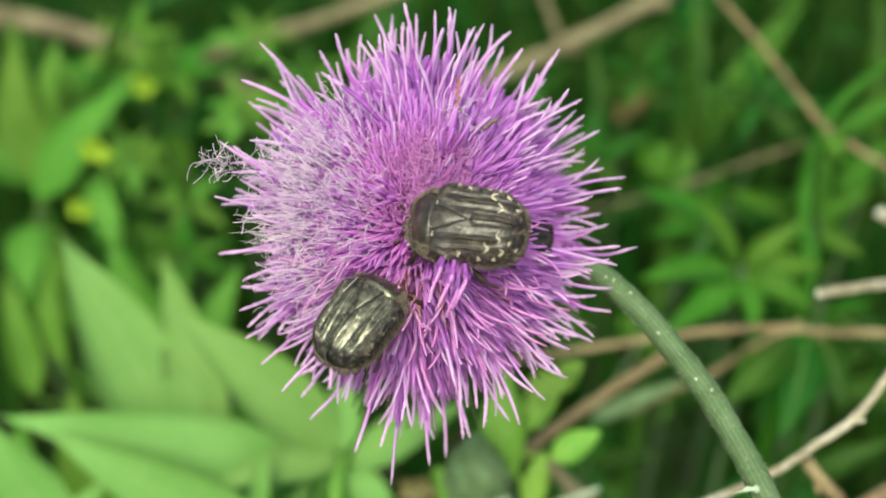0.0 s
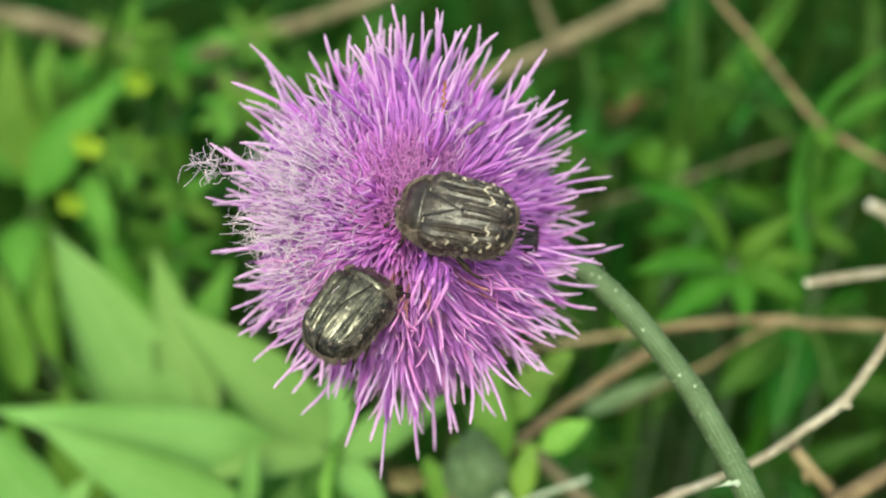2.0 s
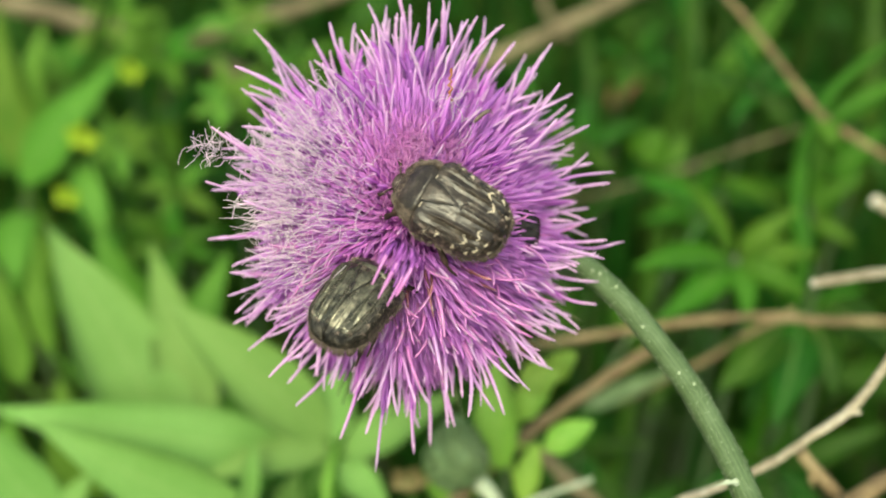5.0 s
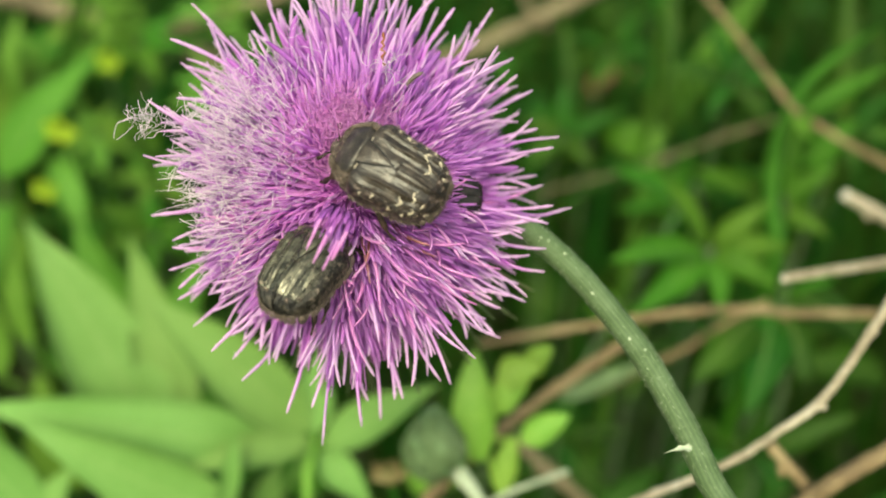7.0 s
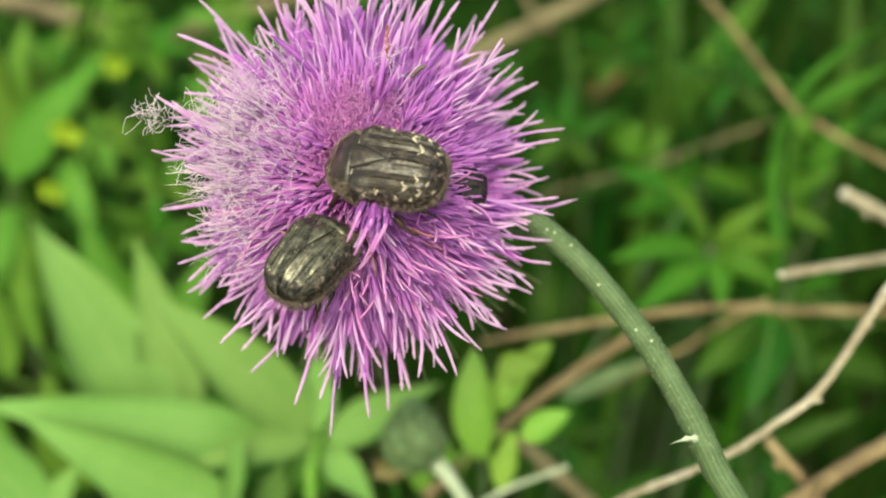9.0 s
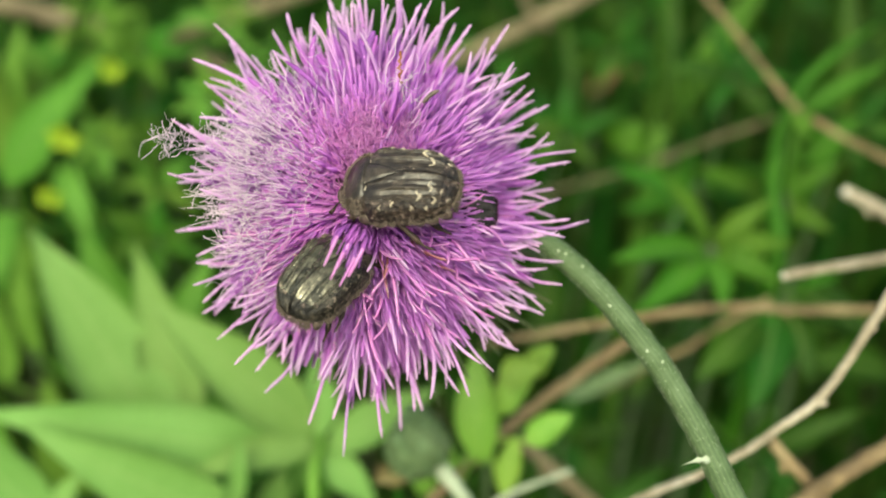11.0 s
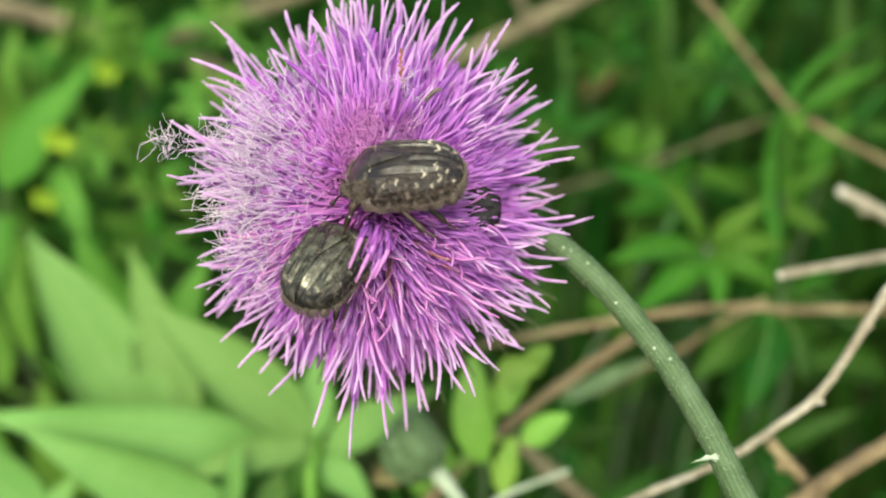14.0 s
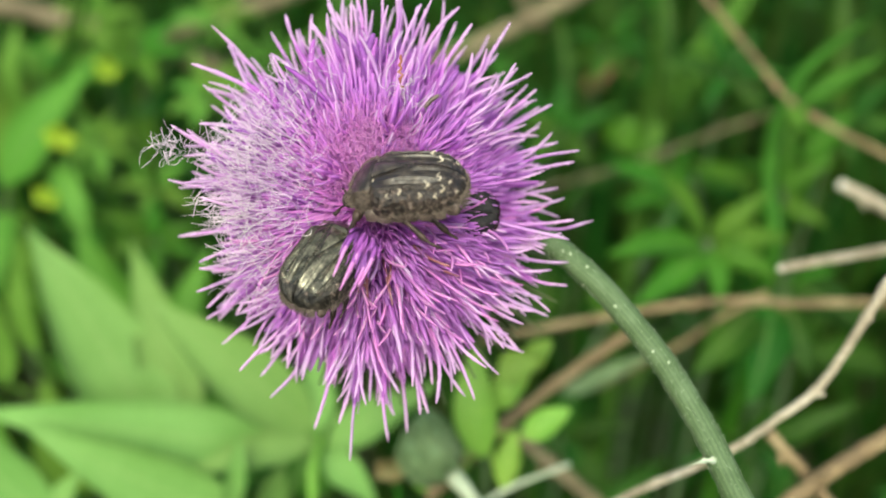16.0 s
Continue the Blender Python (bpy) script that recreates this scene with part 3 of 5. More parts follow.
herb("leafy green plant with long lance leaflets", (77.8, 245.0, 12.5), [
    ((83.6, 244.0, 6.3), (97.2, 236.0, 16.4), 8),
    ((76.0, 244.0, 6.3), (51.2, 236.0, 16.4), 9),
    ((104.8, 240.0, 1.7), (89.8, 236.0, 13.5), 9),
    ((47.6, 240.0, -17.9), (60.6, 232.0, -29.0), 10),
    ((107.0, 245.0, 17.1), (117.9, 236.0, 28.3), 9),
    ((57.4, 250.0, 20.6), (61.1, 246.0, 29.5), 12),
    ((31.1, 190.0, -36.3), (50.9, 188.0, -27.3), 4.0, (0, -1, 0.5), BUD),
], LEAF_MID, 8, (92.1, 290.0, -21.7))
herb("sprig with small yellow green leaves", (11.4, 150.0, -33.8), [
    ((18.0, 150.0, -34.9), (25.6, 147.0, -29.9), 5.0),
    ((14.1, 149.0, -43.4), (16.4, 147.0, -33.1), 4.4),
    ((10.8, 151.0, -38.8), (9.8, 148.0, -19.4), 7.5),
    ((13.7, 149.0, -24.2), (20.3, 146.0, -21.2), 6),
    ((13.2, 149.0, -29.1), (18.4, 146.0, -24.2), 5),
    ((18.9, 150.0, -23.4), (22.7, 147.0, -18.4), 4.5),
    ((6.8, 164.0, -47.2), (3.9, 162.0, -35.5), 4.5),
    ((1.7, 165.0, -48.6), (-1.4, 163.0, -39.3), 5),
], LEAF_LIME, 9, (12.4, 170.0, -58.6), stem_r=0.5)
herb("single long arching grass leaf", (93.9, 228.0, 17.3), [
    ((92.4, 228.0, 5.9), (95.6, 222.0, 29.4), 5),
    ((94.9, 222.0, 27.3), (115.5, 215.0, 39.3), 5.5),
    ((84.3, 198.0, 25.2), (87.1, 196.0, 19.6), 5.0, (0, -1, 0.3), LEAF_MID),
], LEAF_MID, 10, (101.4, 250.0, -18.7), stem_r=0.6)
herb("tall soft green grass blades", (84.9, 300.0, 26.5), [
    ((83.0, 300.0, 22.8), (83.9, 290.0, 87.5), 7),
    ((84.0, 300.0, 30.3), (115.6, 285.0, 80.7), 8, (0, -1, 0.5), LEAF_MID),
    ((53.7, 310.0, 21.6), (50.1, 300.0, 71.7), 9),
    ((135.8, 290.0, 25.7), (136.4, 280.0, 84.5), 9),
], LEAF_SHADED, 12, (99.1, 350.0, -13.0))


herb("shaded green plant behind the light leaves", (-71.4, 235.0, -53.0), [
    ((-99.1, 235.0, -30.8), (-99.2, 226.0, 1.6), 7.4),
    ((-72.9, 235.0, -24.9), (-84.3, 226.0, 1.6), 14.0),
    ((-67.0, 235.0, -38.2), (-51.6, 226.0, -4.1), 12.5),
    ((-106.8, 235.0, -38.2), (-110.1, 226.0, -5.5), 8.9),
    ((-52.2, 235.0, -58.9), (-43.1, 226.0, -28.2), 14.0),
    ((-87.6, 235.0, -67.7), (-94.2, 226.0, -35.3), 14.8),
    ((-103.9, 235.0, -67.7), (-107.0, 226.0, -43.8), 11.1),
    ((-27.1, 235.0, -70.7), (-31.8, 226.0, -46.7), 14.0),
    ((-67.0, 235.0, -67.7), (-68.7, 226.0, -45.3), 13.3),
], LEAF_SIDE, 31, (-76.0, 250.0, -81.5))
herb("green plant with spreading soft leaflets", (95.3, 238.0, 6.6), [
    ((94.7, 238.0, 7.2), (72.3, 230.0, 15.3), 6.9),
    ((96.2, 238.0, 7.3), (110.3, 230.0, 16.0), 6.3),
    ((94.4, 238.0, 5.8), (79.6, 230.0, -2.0), 5.4),
    ((96.5, 238.0, 5.8), (107.4, 230.0, -2.0), 6.3),
    ((95.6, 238.0, 7.9), (94.7, 230.0, 24.7), 5.4),
    ((95.6, 238.0, 5.5), (93.3, 230.0, -8.5), 5.1),
], LEAF_MID, 32, (107.9, 262.0, -26.2))


def grass_blade(points, width, mat, label):
    """A long folded blade that bows over; points in the site axes, width in mm; it is rooted in the ground."""
    foot = W(points[0])
    foot.z = -0.005
    root = thing("grass_blade", label, "grass", Matrix.Translation(foot), group="long grass blades")
    pts = [p - foot for p in curve([foot, foot.lerp(W(points[0]), 0.6)] + [W(p) for p in points], 26)]
    s = Shape()
    verts, along, across = [], [], []
    for i, p in enumerate(pts):
        t = (pts[min(i + 1, 25)] - pts[max(i - 1, 0)]).normalized()
        side = t.cross(SITE.to_3x3() @ Vector((0.2, -1, 0.3))).normalized()
        up = side.cross(t)
        q = 0.5 * width * MM * min(1.0, 0.5 + i / 12) * (1 - (i / 25) ** 4) + 0.0002
        verts += [p - side * q - up * q * 0.3, p, p + side * q - up * q * 0.3, p - up * 0.0003]
        along += [i / 25] * 4
        across += [1.0, 0.0, 1.0, 0.0]
    s.add(verts, [(i * 4 + k, i * 4 + (k + 1) % 4, i * 4 + 4 + (k + 1) % 4, i * 4 + 4 + k) for i in range(25) for k in range(4)], along, across)
    part("blade", s, mat, root)
    s = Shape()
    s.tube(pts[:9], [0.0011 - 0.00009 * i for i in range(9)], 8)
    part("sheath", s, mat, root, "green sheath round the foot of the blade")


grass_blade([(86.5, 215.0, -16.1), (85.7, 212.0, 8.1), (88.1, 210.0, 25.2), (94.1, 208.0, 36.0), (108.1, 206.0, 46.7)], 6.0, LEAF_MID, "arching green grass blade bent over a dry stem")
grass_blade([(76.5, 300.0, 2.1), (88.1, 298.0, 45.1), (121.1, 294.0, 88.8)], 7.0, LEAF_SIDE, "pale green grass blade leaning among the herbs")
grass_blade([(79.0, 310.0, 4.1), (83.3, 308.0, 46.6), (86.6, 304.0, 89.9)], 7.0, LEAF_MID, "upright soft green grass blade")


def whorl_herb(place, size, count, mat, seed):
    """A small plant with narrow leaflets round its top; place in the site axes, size in mm."""
    g = random.Random(seed)
    c = Vector(place)
    rows = []
    first = g.uniform(0, 6.28)
    for k in range(count):
        a = first + 6.283 * k / count + g.uniform(-0.2, 0.2)
        q = size * g.uniform(0.75, 1.15)
        d = Vector((math.cos(a), g.uniform(-0.5, 0.1), math.sin(a) * 0.8))
        rows.append((tuple(c + d * 1.5), tuple(c + d * q), q * g.uniform(0.26, 0.38)))
    herb("low green herb with a whorl of narrow leaflets", tuple(c), rows, mat, seed, tuple(c + Vector((g.uniform(-4, 4), 25, -28))), stem_r=0.6)


# Lighter leaf copies left of centre, darker ones right: uneven light put into colour.
g_whorl = random.Random(21)
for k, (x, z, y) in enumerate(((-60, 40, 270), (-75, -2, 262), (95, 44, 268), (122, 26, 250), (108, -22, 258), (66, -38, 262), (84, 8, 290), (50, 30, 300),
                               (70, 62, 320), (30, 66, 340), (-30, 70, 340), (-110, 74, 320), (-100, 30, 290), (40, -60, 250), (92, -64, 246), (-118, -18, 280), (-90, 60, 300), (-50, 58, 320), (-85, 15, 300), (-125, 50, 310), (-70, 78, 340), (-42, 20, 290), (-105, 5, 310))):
    whorl_herb((x, y, z), g_whorl.uniform(15, 22), g_whorl.choice((5, 6, 7)), g_whorl.choice((LEAF_MID, LEAF_SIDE)) if x < 0 else g_whorl.choice((LEAF_SHADED, LEAF_SHADED, LEAF_SHADED, LEAF_MID)), 100 + k)


def small_bloom(place, size, seed, petal=None, name="yellow_flower", label="small yellow flower on a thin green stalk"):
    g = random.Random(seed)
    p = W(place)
    foot = Vector((p.x, p.y + 0.03, -0.005))
    root = thing(name, label, "flower", Matrix.Translation(foot), group="yellow flowers" if petal is None else "")
    s = Shape()
    s.tube([q - foot for q in curve([foot, foot.lerp(p, 0.6) + Vector((0.01, 0, 0)), p], 10)], 0.0007, 6)
    part("stalk", s, LEAF_SHADED, root)
    for k in range(5):
        a = 6.283 * k / 5 + g.uniform(-0.2, 0.2)
        d = Vector((math.cos(a), -0.35, math.sin(a))) * size * MM
        s = Shape()
        s.leaf(p - foot, p - foot + d, size * 0.75 * MM, (0, -1, 0.4), rows=5, wide_at=0.6)
        part("petal", s, petal or YELLOW, root)


small_bloom((-82.6, 215.0, 24.0), 4.0, 1)
small_bloom((-88.5, 220.0, 10.1), 3.4, 2)
small_bloom((-89.6, 270.0, 49.3), 4.0, 3)
small_bloom((-4.6, 160.0, -42.0), 3.6, 4, TAN, "withered_flower", "small withered tan flower low among leaves")


def fallen_leaf():
    p = W((90.7, 430.0, 63.7))
    root = thing("dead_leaf", "curled orange brown dead leaf caught in grass", "leaf", Matrix.Translation(p))
    s = Shape()
    s.leaf(W((82.6, 430.0, 61.8)) - p, W((105.6, 425.0, 71.8)) - p, 0.011, SITE.to_3x3() @ Vector((0, -1, 0.5)), bend=0.15, fold=0.5, rows=9)
    part("blade", s, DEAD, root)


fallen_leaf()

# ---- thistle ----
HEAD = (-2.5, 92.0, 1.8)
THISTLE_AXIS = Vector((0.06, -0.99, 0.05)).normalized()  # the way the head faces, in the site axes


def thistle():
    """Built round the middle of its head, in the site axes's directions (metres)."""
    g = random.Random(5)
    tuft = []
    root = thing("thistle", "purple thistle flower head on a curved green stem", "flower")
    c = Vector(HEAD)

    def L(p):
        return (Vector(p) - c) * MM

    ax = THISTLE_AXIS
    u = ax.orthogonal().normalized()
    w = ax.cross(u)
    core = -ax * 0.005 + Vector((0.0001, 0, 0.0006))
    # stem
    down = SITE.to_3x3().inverted() @ Vector((0, 0, -1))
    end = Vector((36.4, 91.0, -33.0))
    height = W(end).z
    way = [L(c - ax * 11), L((7.4, 102.0, 1.1)), L((12.6, 99.5, 0.0)), L((16.6, 98.5, -2.4)), L((21.4, 97.0, -6.8)), L((26.8, 95.0, -13.7)), L((29.5, 94.0, -18.1)), L((31.9, 92.5, -22.9)), L((33.8, 91.5, -27.4)), L(end)]
    way += [L(end) + down * (height * k) + Vector((0.004 * math.sin(3 * k), 0.004 * k, 0)) for k in (0.03, 0.08, 0.16, 0.3, 0.5, 0.75, 1.03)]
    pts = curve(way, 150)
    s = Shape()
    s.tube(pts, [(0.00124 + 0.0003 * (i / 149) + 0.0005 * math.exp(-i / 12)) * (1 + 0.02 * math.sin(i * 1.7)) for i in range(150)], 34, rib=0.012)
    stem = part("stem", s, STEM, root, "curved ribbed grey green stem")
    s = Shape()
    for _ in range(1600):
        i = g.randrange(6, 76)
        p = pts[i].lerp(pts[i + 1], g.random())
        d = Vector((g.gauss(0, 1), g.gauss(0, 1), g.gauss(0, 1))).normalized()
        t = (pts[i + 1] - pts[i]).normalized()
        d = (d - t * d.dot(t)).normalized()
        q = p + d * 0.00125
        n = g.uniform(0.0001, 0.00035)
        s.tube([q, q + d * n * 0.5 + t * n * 0.3, q + d * n + t * n * g.uniform(-0.5, 1)], [0.00002, 0.000016, 0.000008], 3)
    for k in (14, 22, 30, 31, 34, 40, 46, 49):
        p = pts[k] + Vector((g.uniform(-0.4, 0.9), -1.2, g.uniform(-0.2, 0.9))).normalized() * 0.0015
        s.ball(p, 0.00014, 0.00012, 0.00018, 5, 6)
    part("hairs", s, HAIR, stem, "fine white hairs and specks")
    s = Shape()
    s.leaf(L((32.6, 91.5, -24.4)), L((29.3, 90.5, -24.5)), 0.0006, (0, -1, 0.6), rows=9, bend=0.2, fold=0.6, twist=2.5, teeth=0.35)
    part("dry_scale", s, STALK, stem, "small pale withered scale")
    # involucre
    s = Shape()
    s2 = Shape()
    s2.ball((0, 0, 0), 0.0075, 0.0065, 0.0065, 12, 18)
    s.add([core - ax * 0.005 + (ax * p[0] + u * p[1] + w * p[2]) for p in s2.v], s2.f, s2.al)
    cup = part("involucre", s, BRACT, root, "dark green cup of overlapping bracts")
    for k in range(72):
        ring = k // 24
        a = 6.283 * (k % 24) / 24 + 0.13 * ring
        out = u * math.cos(a) + w * math.sin(a)
        b0 = core - ax * (0.0085 - 0.003 * ring) + out * (0.0045 + 0.0012 * ring)
        tip = b0 + out * (0.0045 + g.uniform(0, 0.002)) + ax * (0.003 + 0.001 * ring)
        if ring == 2:
            tip = b0 + out * g.uniform(0.007, 0.011) + ax * g.uniform(-0.003, 0.002)
        s = Shape()
        s.leaf(b0, tip, 0.0011, out - ax * 0.4, rows=5, wide_at=0.25, bend=0.1)
        part("bract", s, BRACT, cup)
    # dark bristle tips of the bracts under the head
    for k in range(30):
        a = radians(g.uniform(-112, -12))
        d = Vector((math.cos(a), 0.22 + g.uniform(-0.1, 0.15), math.sin(a))).normalized()
        b0 = core - ax * 0.004 + d * 0.006
        s = Shape()
        end = core - ax * 0.002 + d * g.uniform(0.0200, 0.0250) + Vector((0, 0, -0.0006))
        s.tube([b0, b0.lerp(end, 0.5) - ax * 0.0006, end], [0.0004, 0.00024, 0.0001], 5)
        part("bract", s, BRACT, cup)
    # packed lower tubes of the florets
    s = Shape()
    for k in range(1500):
        z = 1 - 1.3 * (k + 0.5) / 1500
        a = k * 2.39996
        q = math.sqrt(max(0, 1 - z * z))
        d = (ax * z + (u * math.cos(a) + w * math.sin(a)) * q)
        b = core + d * 0.002
        far = g.uniform(0.0102, 0.0122) if z < 0.6 else g.uniform(0.0108, 0.0126)
        s.tube([b, b + d * 0.006, b + d * far], [0.00034, 0.00042, 0.00006], 5, 0.1, 0.5)
    tagged(part("floret_bed", s, BED, root, "packed magenta bases of the florets"), kind="stuff")
    # florets: a thin tube that opens into narrow lobes, a violet anther sleeve, and the pale style that grows out of it
    floret_mats = (COROLLA, ANTHER, STYLE, POLLEN)
    pink_mats = (COROLLA, ANTHER, STYLE_PINK, POLLEN)

    def floret(age, way):
        """age: club (a closed violet anther column), young (anthers only), mid or old (a long style with pollen), limb (lobes alone);
        way(t) runs along it from 0 to 1."""
        s = Shape()
        r = 0.00019 * g.uniform(0.85, 1.15)
        if age == "young":
            a0, a1, end = g.uniform(0.56, 0.64), g.uniform(0.84, 0.93), 1.0
        elif age == "club":
            a0, a1, end = g.uniform(0.60, 0.70), 0.93, 1.0
        elif age == "limb":
            a0, a1, end = g.uniform(0.56, 0.64), g.uniform(0.88, 0.96), 1.0
        elif age == "mid":
            a0, a1, end = g.uniform(0.52, 0.60), g.uniform(0.72, 0.80), 1.0
        else:
            a0, a1, end = g.uniform(0.46, 0.52), g.uniform(0.60, 0.68), 1.0
        dark = 1 if age == "young" or g.random() < 0.4 else 0
        rings = [(0.0, 0.7, 0), (0.22, 0.75, 0), (a0 * 0.8, 0.95, 0), (a0, 1.15, dark), ((a0 + a1) / 2, 1.25, dark), (a1, 0.95, 2)]
        if age == "limb":
            rings = rings[:3] + [(a0, 0.8, 0), (a0 + 0.1, 0.3, 0)]
        elif age == "club":
            fat = g.uniform(1.6, 2.0)
            rings = rings[:3] + [(a0, 0.95, 1), (a0 + 0.08, fat * 0.85, 1), (0.86, fat, 1), (0.94, fat * 0.95, 1), (0.98, fat * 0.7, 1), (1.0, fat * 0.3, 1)]
        elif age == "young":
            rings += [(a1 + 0.03, 0.75, 2), (end, 0.35, 2)]
        else:
            n = 5 if age == "mid" else 10
            for q in range(1, n + 1):
                f = q / n
                grain = g.uniform(0.75, 1.3) if f > 0.45 else 1.0
                rings.append((a1 + (end - a1) * f, (0.94 - 0.22 * f) * grain * (0.5 if q == n else 0.85 if q == n - 1 else 1), 2))
        first = s.tube([way(t) for t, _, _ in rings], [r * q for _, q, _ in rings], 5, 0.0, 1.0, slots=[m for _, _, m in rings[:-1]])
        for i, (t, _, _) in enumerate(rings):
            s.al[first + 5 * i:first + 5 * i + 5] = [t] * 5
        if age not in ("young", "limb", "club"):
            # single pollen grains that cling to the style
            for _ in range(6 if age == "old" else 2):
                i = g.randrange(len(rings) - 5, len(rings) - 1)
                o = Vector((g.gauss(0, 1), g.gauss(0, 1), g.gauss(0, 1))).normalized()
                p = way(rings[i][0]) + o * r * 0.6
                s.slot = 3
                s.tube([p, p + o * r * 0.35, p + o * r * 0.7], [r * 0.3, r * 0.4, r * 0.15], 4, 0.9, 1.0, grown_from=first + 5 * i)
        s.slot = 0
        turn0 = g.uniform(0, 6.28)
        axis = (way(a0) - way(0.2)).normalized()
        e1 = axis.orthogonal().normalized()
        e2 = axis.cross(e1)
        for q in range(5):
            a = turn0 + q * 1.2566 + g.uniform(-0.3, 0.3)
            o = e1 * math.cos(a) + e2 * math.sin(a)
            t0, t1 = a0 * 0.86, min(0.93, a1 + g.uniform(-0.08, 0.06)) if age != "club" else g.uniform(0.70, 0.80)
            w1, w2 = g.uniform(0.0002, 0.0004), g.uniform(0.0003, 0.0009) * (2.2 if age == "limb" else 1.0)
            broad = g.uniform(0.00019, 0.00030) * (1.35 if age == "limb" else 1.0)
            s.strap([way(t0), way(t0 + (t1 - t0) * 0.35) + o * w1, way(t0 + (t1 - t0) * 0.7) + o * (w1 + w2) * 0.6, way(t1) + o * w2],
                    [broad * 0.8, broad, broad * 0.85, broad * 0.25], o, 0.00005, 0.5, 0.95, grown_from=first + 10)
        return s

    def straying(bend, hook):
        """A way along +z that bows outwards (+x), with a wavering end."""
        hx, hy, wob, ph = hook * g.uniform(-1, 1), hook * g.uniform(-1, 1), g.uniform(-0.03, 0.03), g.uniform(0, 6.28)

        def way(t):
            k = max(0.0, t - 0.62) ** 2
            return Vector((bend * t * t + hx * k + 0.008 * math.sin(6 * t + ph), wob * math.sin(4 * t) + hy * k + 0.008 * math.sin(7 * t + ph), t * (1 - 0.2 * bend * t))) * 0.016
        return way

    stock = {}
    for age, count, bends, hook in (("limb", 12, (0.05, 0.26), 0.3), ("young", 10, (0.08, 0.30), 0.25), ("club", 10, (0.06, 0.30), 0.9), ("mid", 10, (0.05, 0.26), 0.5), ("old", 14, (-0.02, 0.16), 0.75), ("pink", 12, (0.08, 0.34), 1.3)):
        shapes = [floret("mid" if age == "pink" and g.random() < 0.5 else "old" if age == "pink" else age, straying(g.uniform(*bends), hook)) for _ in range(count)]
        mats = pink_mats if age == "pink" else floret_mats
        stock[age] = [(s, s.mesh("floret", mats)) for s in shapes]

    def set_at(base, d, ln):
        """Pose of a stock floret: its bow points away from the head's axis."""
        out = (d - ax * (d.dot(ax) - 1e-6)).normalized()
        x = (out - d * out.dot(d)).normalized()
        m = Matrix((x, d.cross(x), d)).transposed() @ Matrix.Rotation(g.gauss(0, 0.5), 3, "Z")
        wide = 0.5 + 0.5 * ln / 0.016
        return base, m @ Matrix.Diagonal((wide, wide, ln / 0.016))

    def placing(rho, ph):
        """Base, direction, age and length of the floret that stands at rho (0 middle, 1 rim) and ph on the receptacle."""
        out = u * math.cos(ph) + w * math.sin(ph)
        lean = 0.16 + 1.32 * rho + g.gauss(0, 0.07)
        side = out + Vector((g.gauss(0, 0.07), g.gauss(0, 0.07), g.gauss(0, 0.07)))
        right = max(0.0, side.x) if abs(side.z) < 0.5 else 0.0
        # neighbours lean together in tufts
        tuft = noise.noise_vector(Vector((3.1 * rho * math.cos(ph), 3.1 * rho * math.sin(ph), 5.0)))
        side = (side + tuft * 0.34).normalized()
        if rho < 0.88 and side.x > 0.6 and -0.20 < side.z < 0.15:
            # the cleft where the head is parted
            side.z = g.uniform(0.15, 0.32) if side.z > -0.02 else g.uniform(-0.38, -0.20)
            side.normalize()
        d = (ax * math.cos(lean) + side * math.sin(lean)).normalized()
        base = core + out * 0.0040 * rho + ax * 0.0016 * (1 - rho * rho)
        low = side.z < -0.1
        p = g.random()
        if rho > 0.78:
            age = "old" if p < 0.70 else "mid"
        elif low:
            age = "pink" if p < 0.50 else "mid" if p < 0.70 else "limb"
        elif rho > 0.52:
            age = "young" if p < 0.20 else "mid" if p < 0.45 else "old" if p < 0.60 else "limb"
        else:
            age = "young" if p < 0.12 else "mid" if p < 0.24 else "limb"
        ln = {"limb": 0.0136, "young": 0.0135, "club": 0.0150, "mid": 0.0145, "old": 0.0164, "pink": 0.0150}[age] + g.gauss(0, 0.0009)
        if age == "old":
            ln += min(0.0030, g.expovariate(1 / 0.0012))
        if low and side.x < -0.2:
            ln *= 0.90
        ln *= 1 + 0.05 * max(0.0, side.z) + 0.07 * max(0.0, -side.z) - 0.09 * right - 0.05 * max(0.0, -side.x) + 0.03 * math.sin(5 * ph + 2.3) + 0.04 * math.sin(11 * ph) + 0.03 * math.sin(23 * ph)
        if rho > 0.6:
            ln *= 0.96
        return base, d, age, ln

    def along(points):
        """A way that runs smoothly through the given points."""
        line = curve(points, 21)
        return lambda t: line[min(19, int(t * 20))].lerp(line[min(19, int(t * 20)) + 1], t * 20 - min(19, int(t * 20)))

    # single florets that stand out of the outline, by their tips (mm from the middle of the head)
    for tip in ((-2.8, 0.0, -25.9), (-6.6, 1.0, -22.8), (-11.4, 2.0, -19.6), (1.1, 1.0, -24.2), (5.3, 2.0, -21.5), (23.2, 4.0, -1.6), (21.8, 3.0, 5.8), (20.2, 3.0, -8.4), (18.1, 2.0, -11.5), (15.1, 2.0, -15.2), (-1.5, 1.0, 23.6), (1.7, 0.0, 22.6), (3.8, 0.0, 22.7), (5.2, 1.0, 20.9), (10.8, 2.0, 19.1), (14.8, 3.0, 19.3), (17.4, 3.0, 12.3), (19.0, 3.0, 10.7), (19.6, 4.0, 6.8), (-8.7, 2.0, 20.7), (-15.2, 3.0, 17.8), (-18.2, 4.0, 13.9), (-10.5, 3.0, 19.1), (-20.9, 3.0, 2.9), (-21.4, 4.0, -2.3), (-18.3, 3.0, -11.2), (-16.7, 3.0, -14.0)):
        tip = Vector(tip) * MM
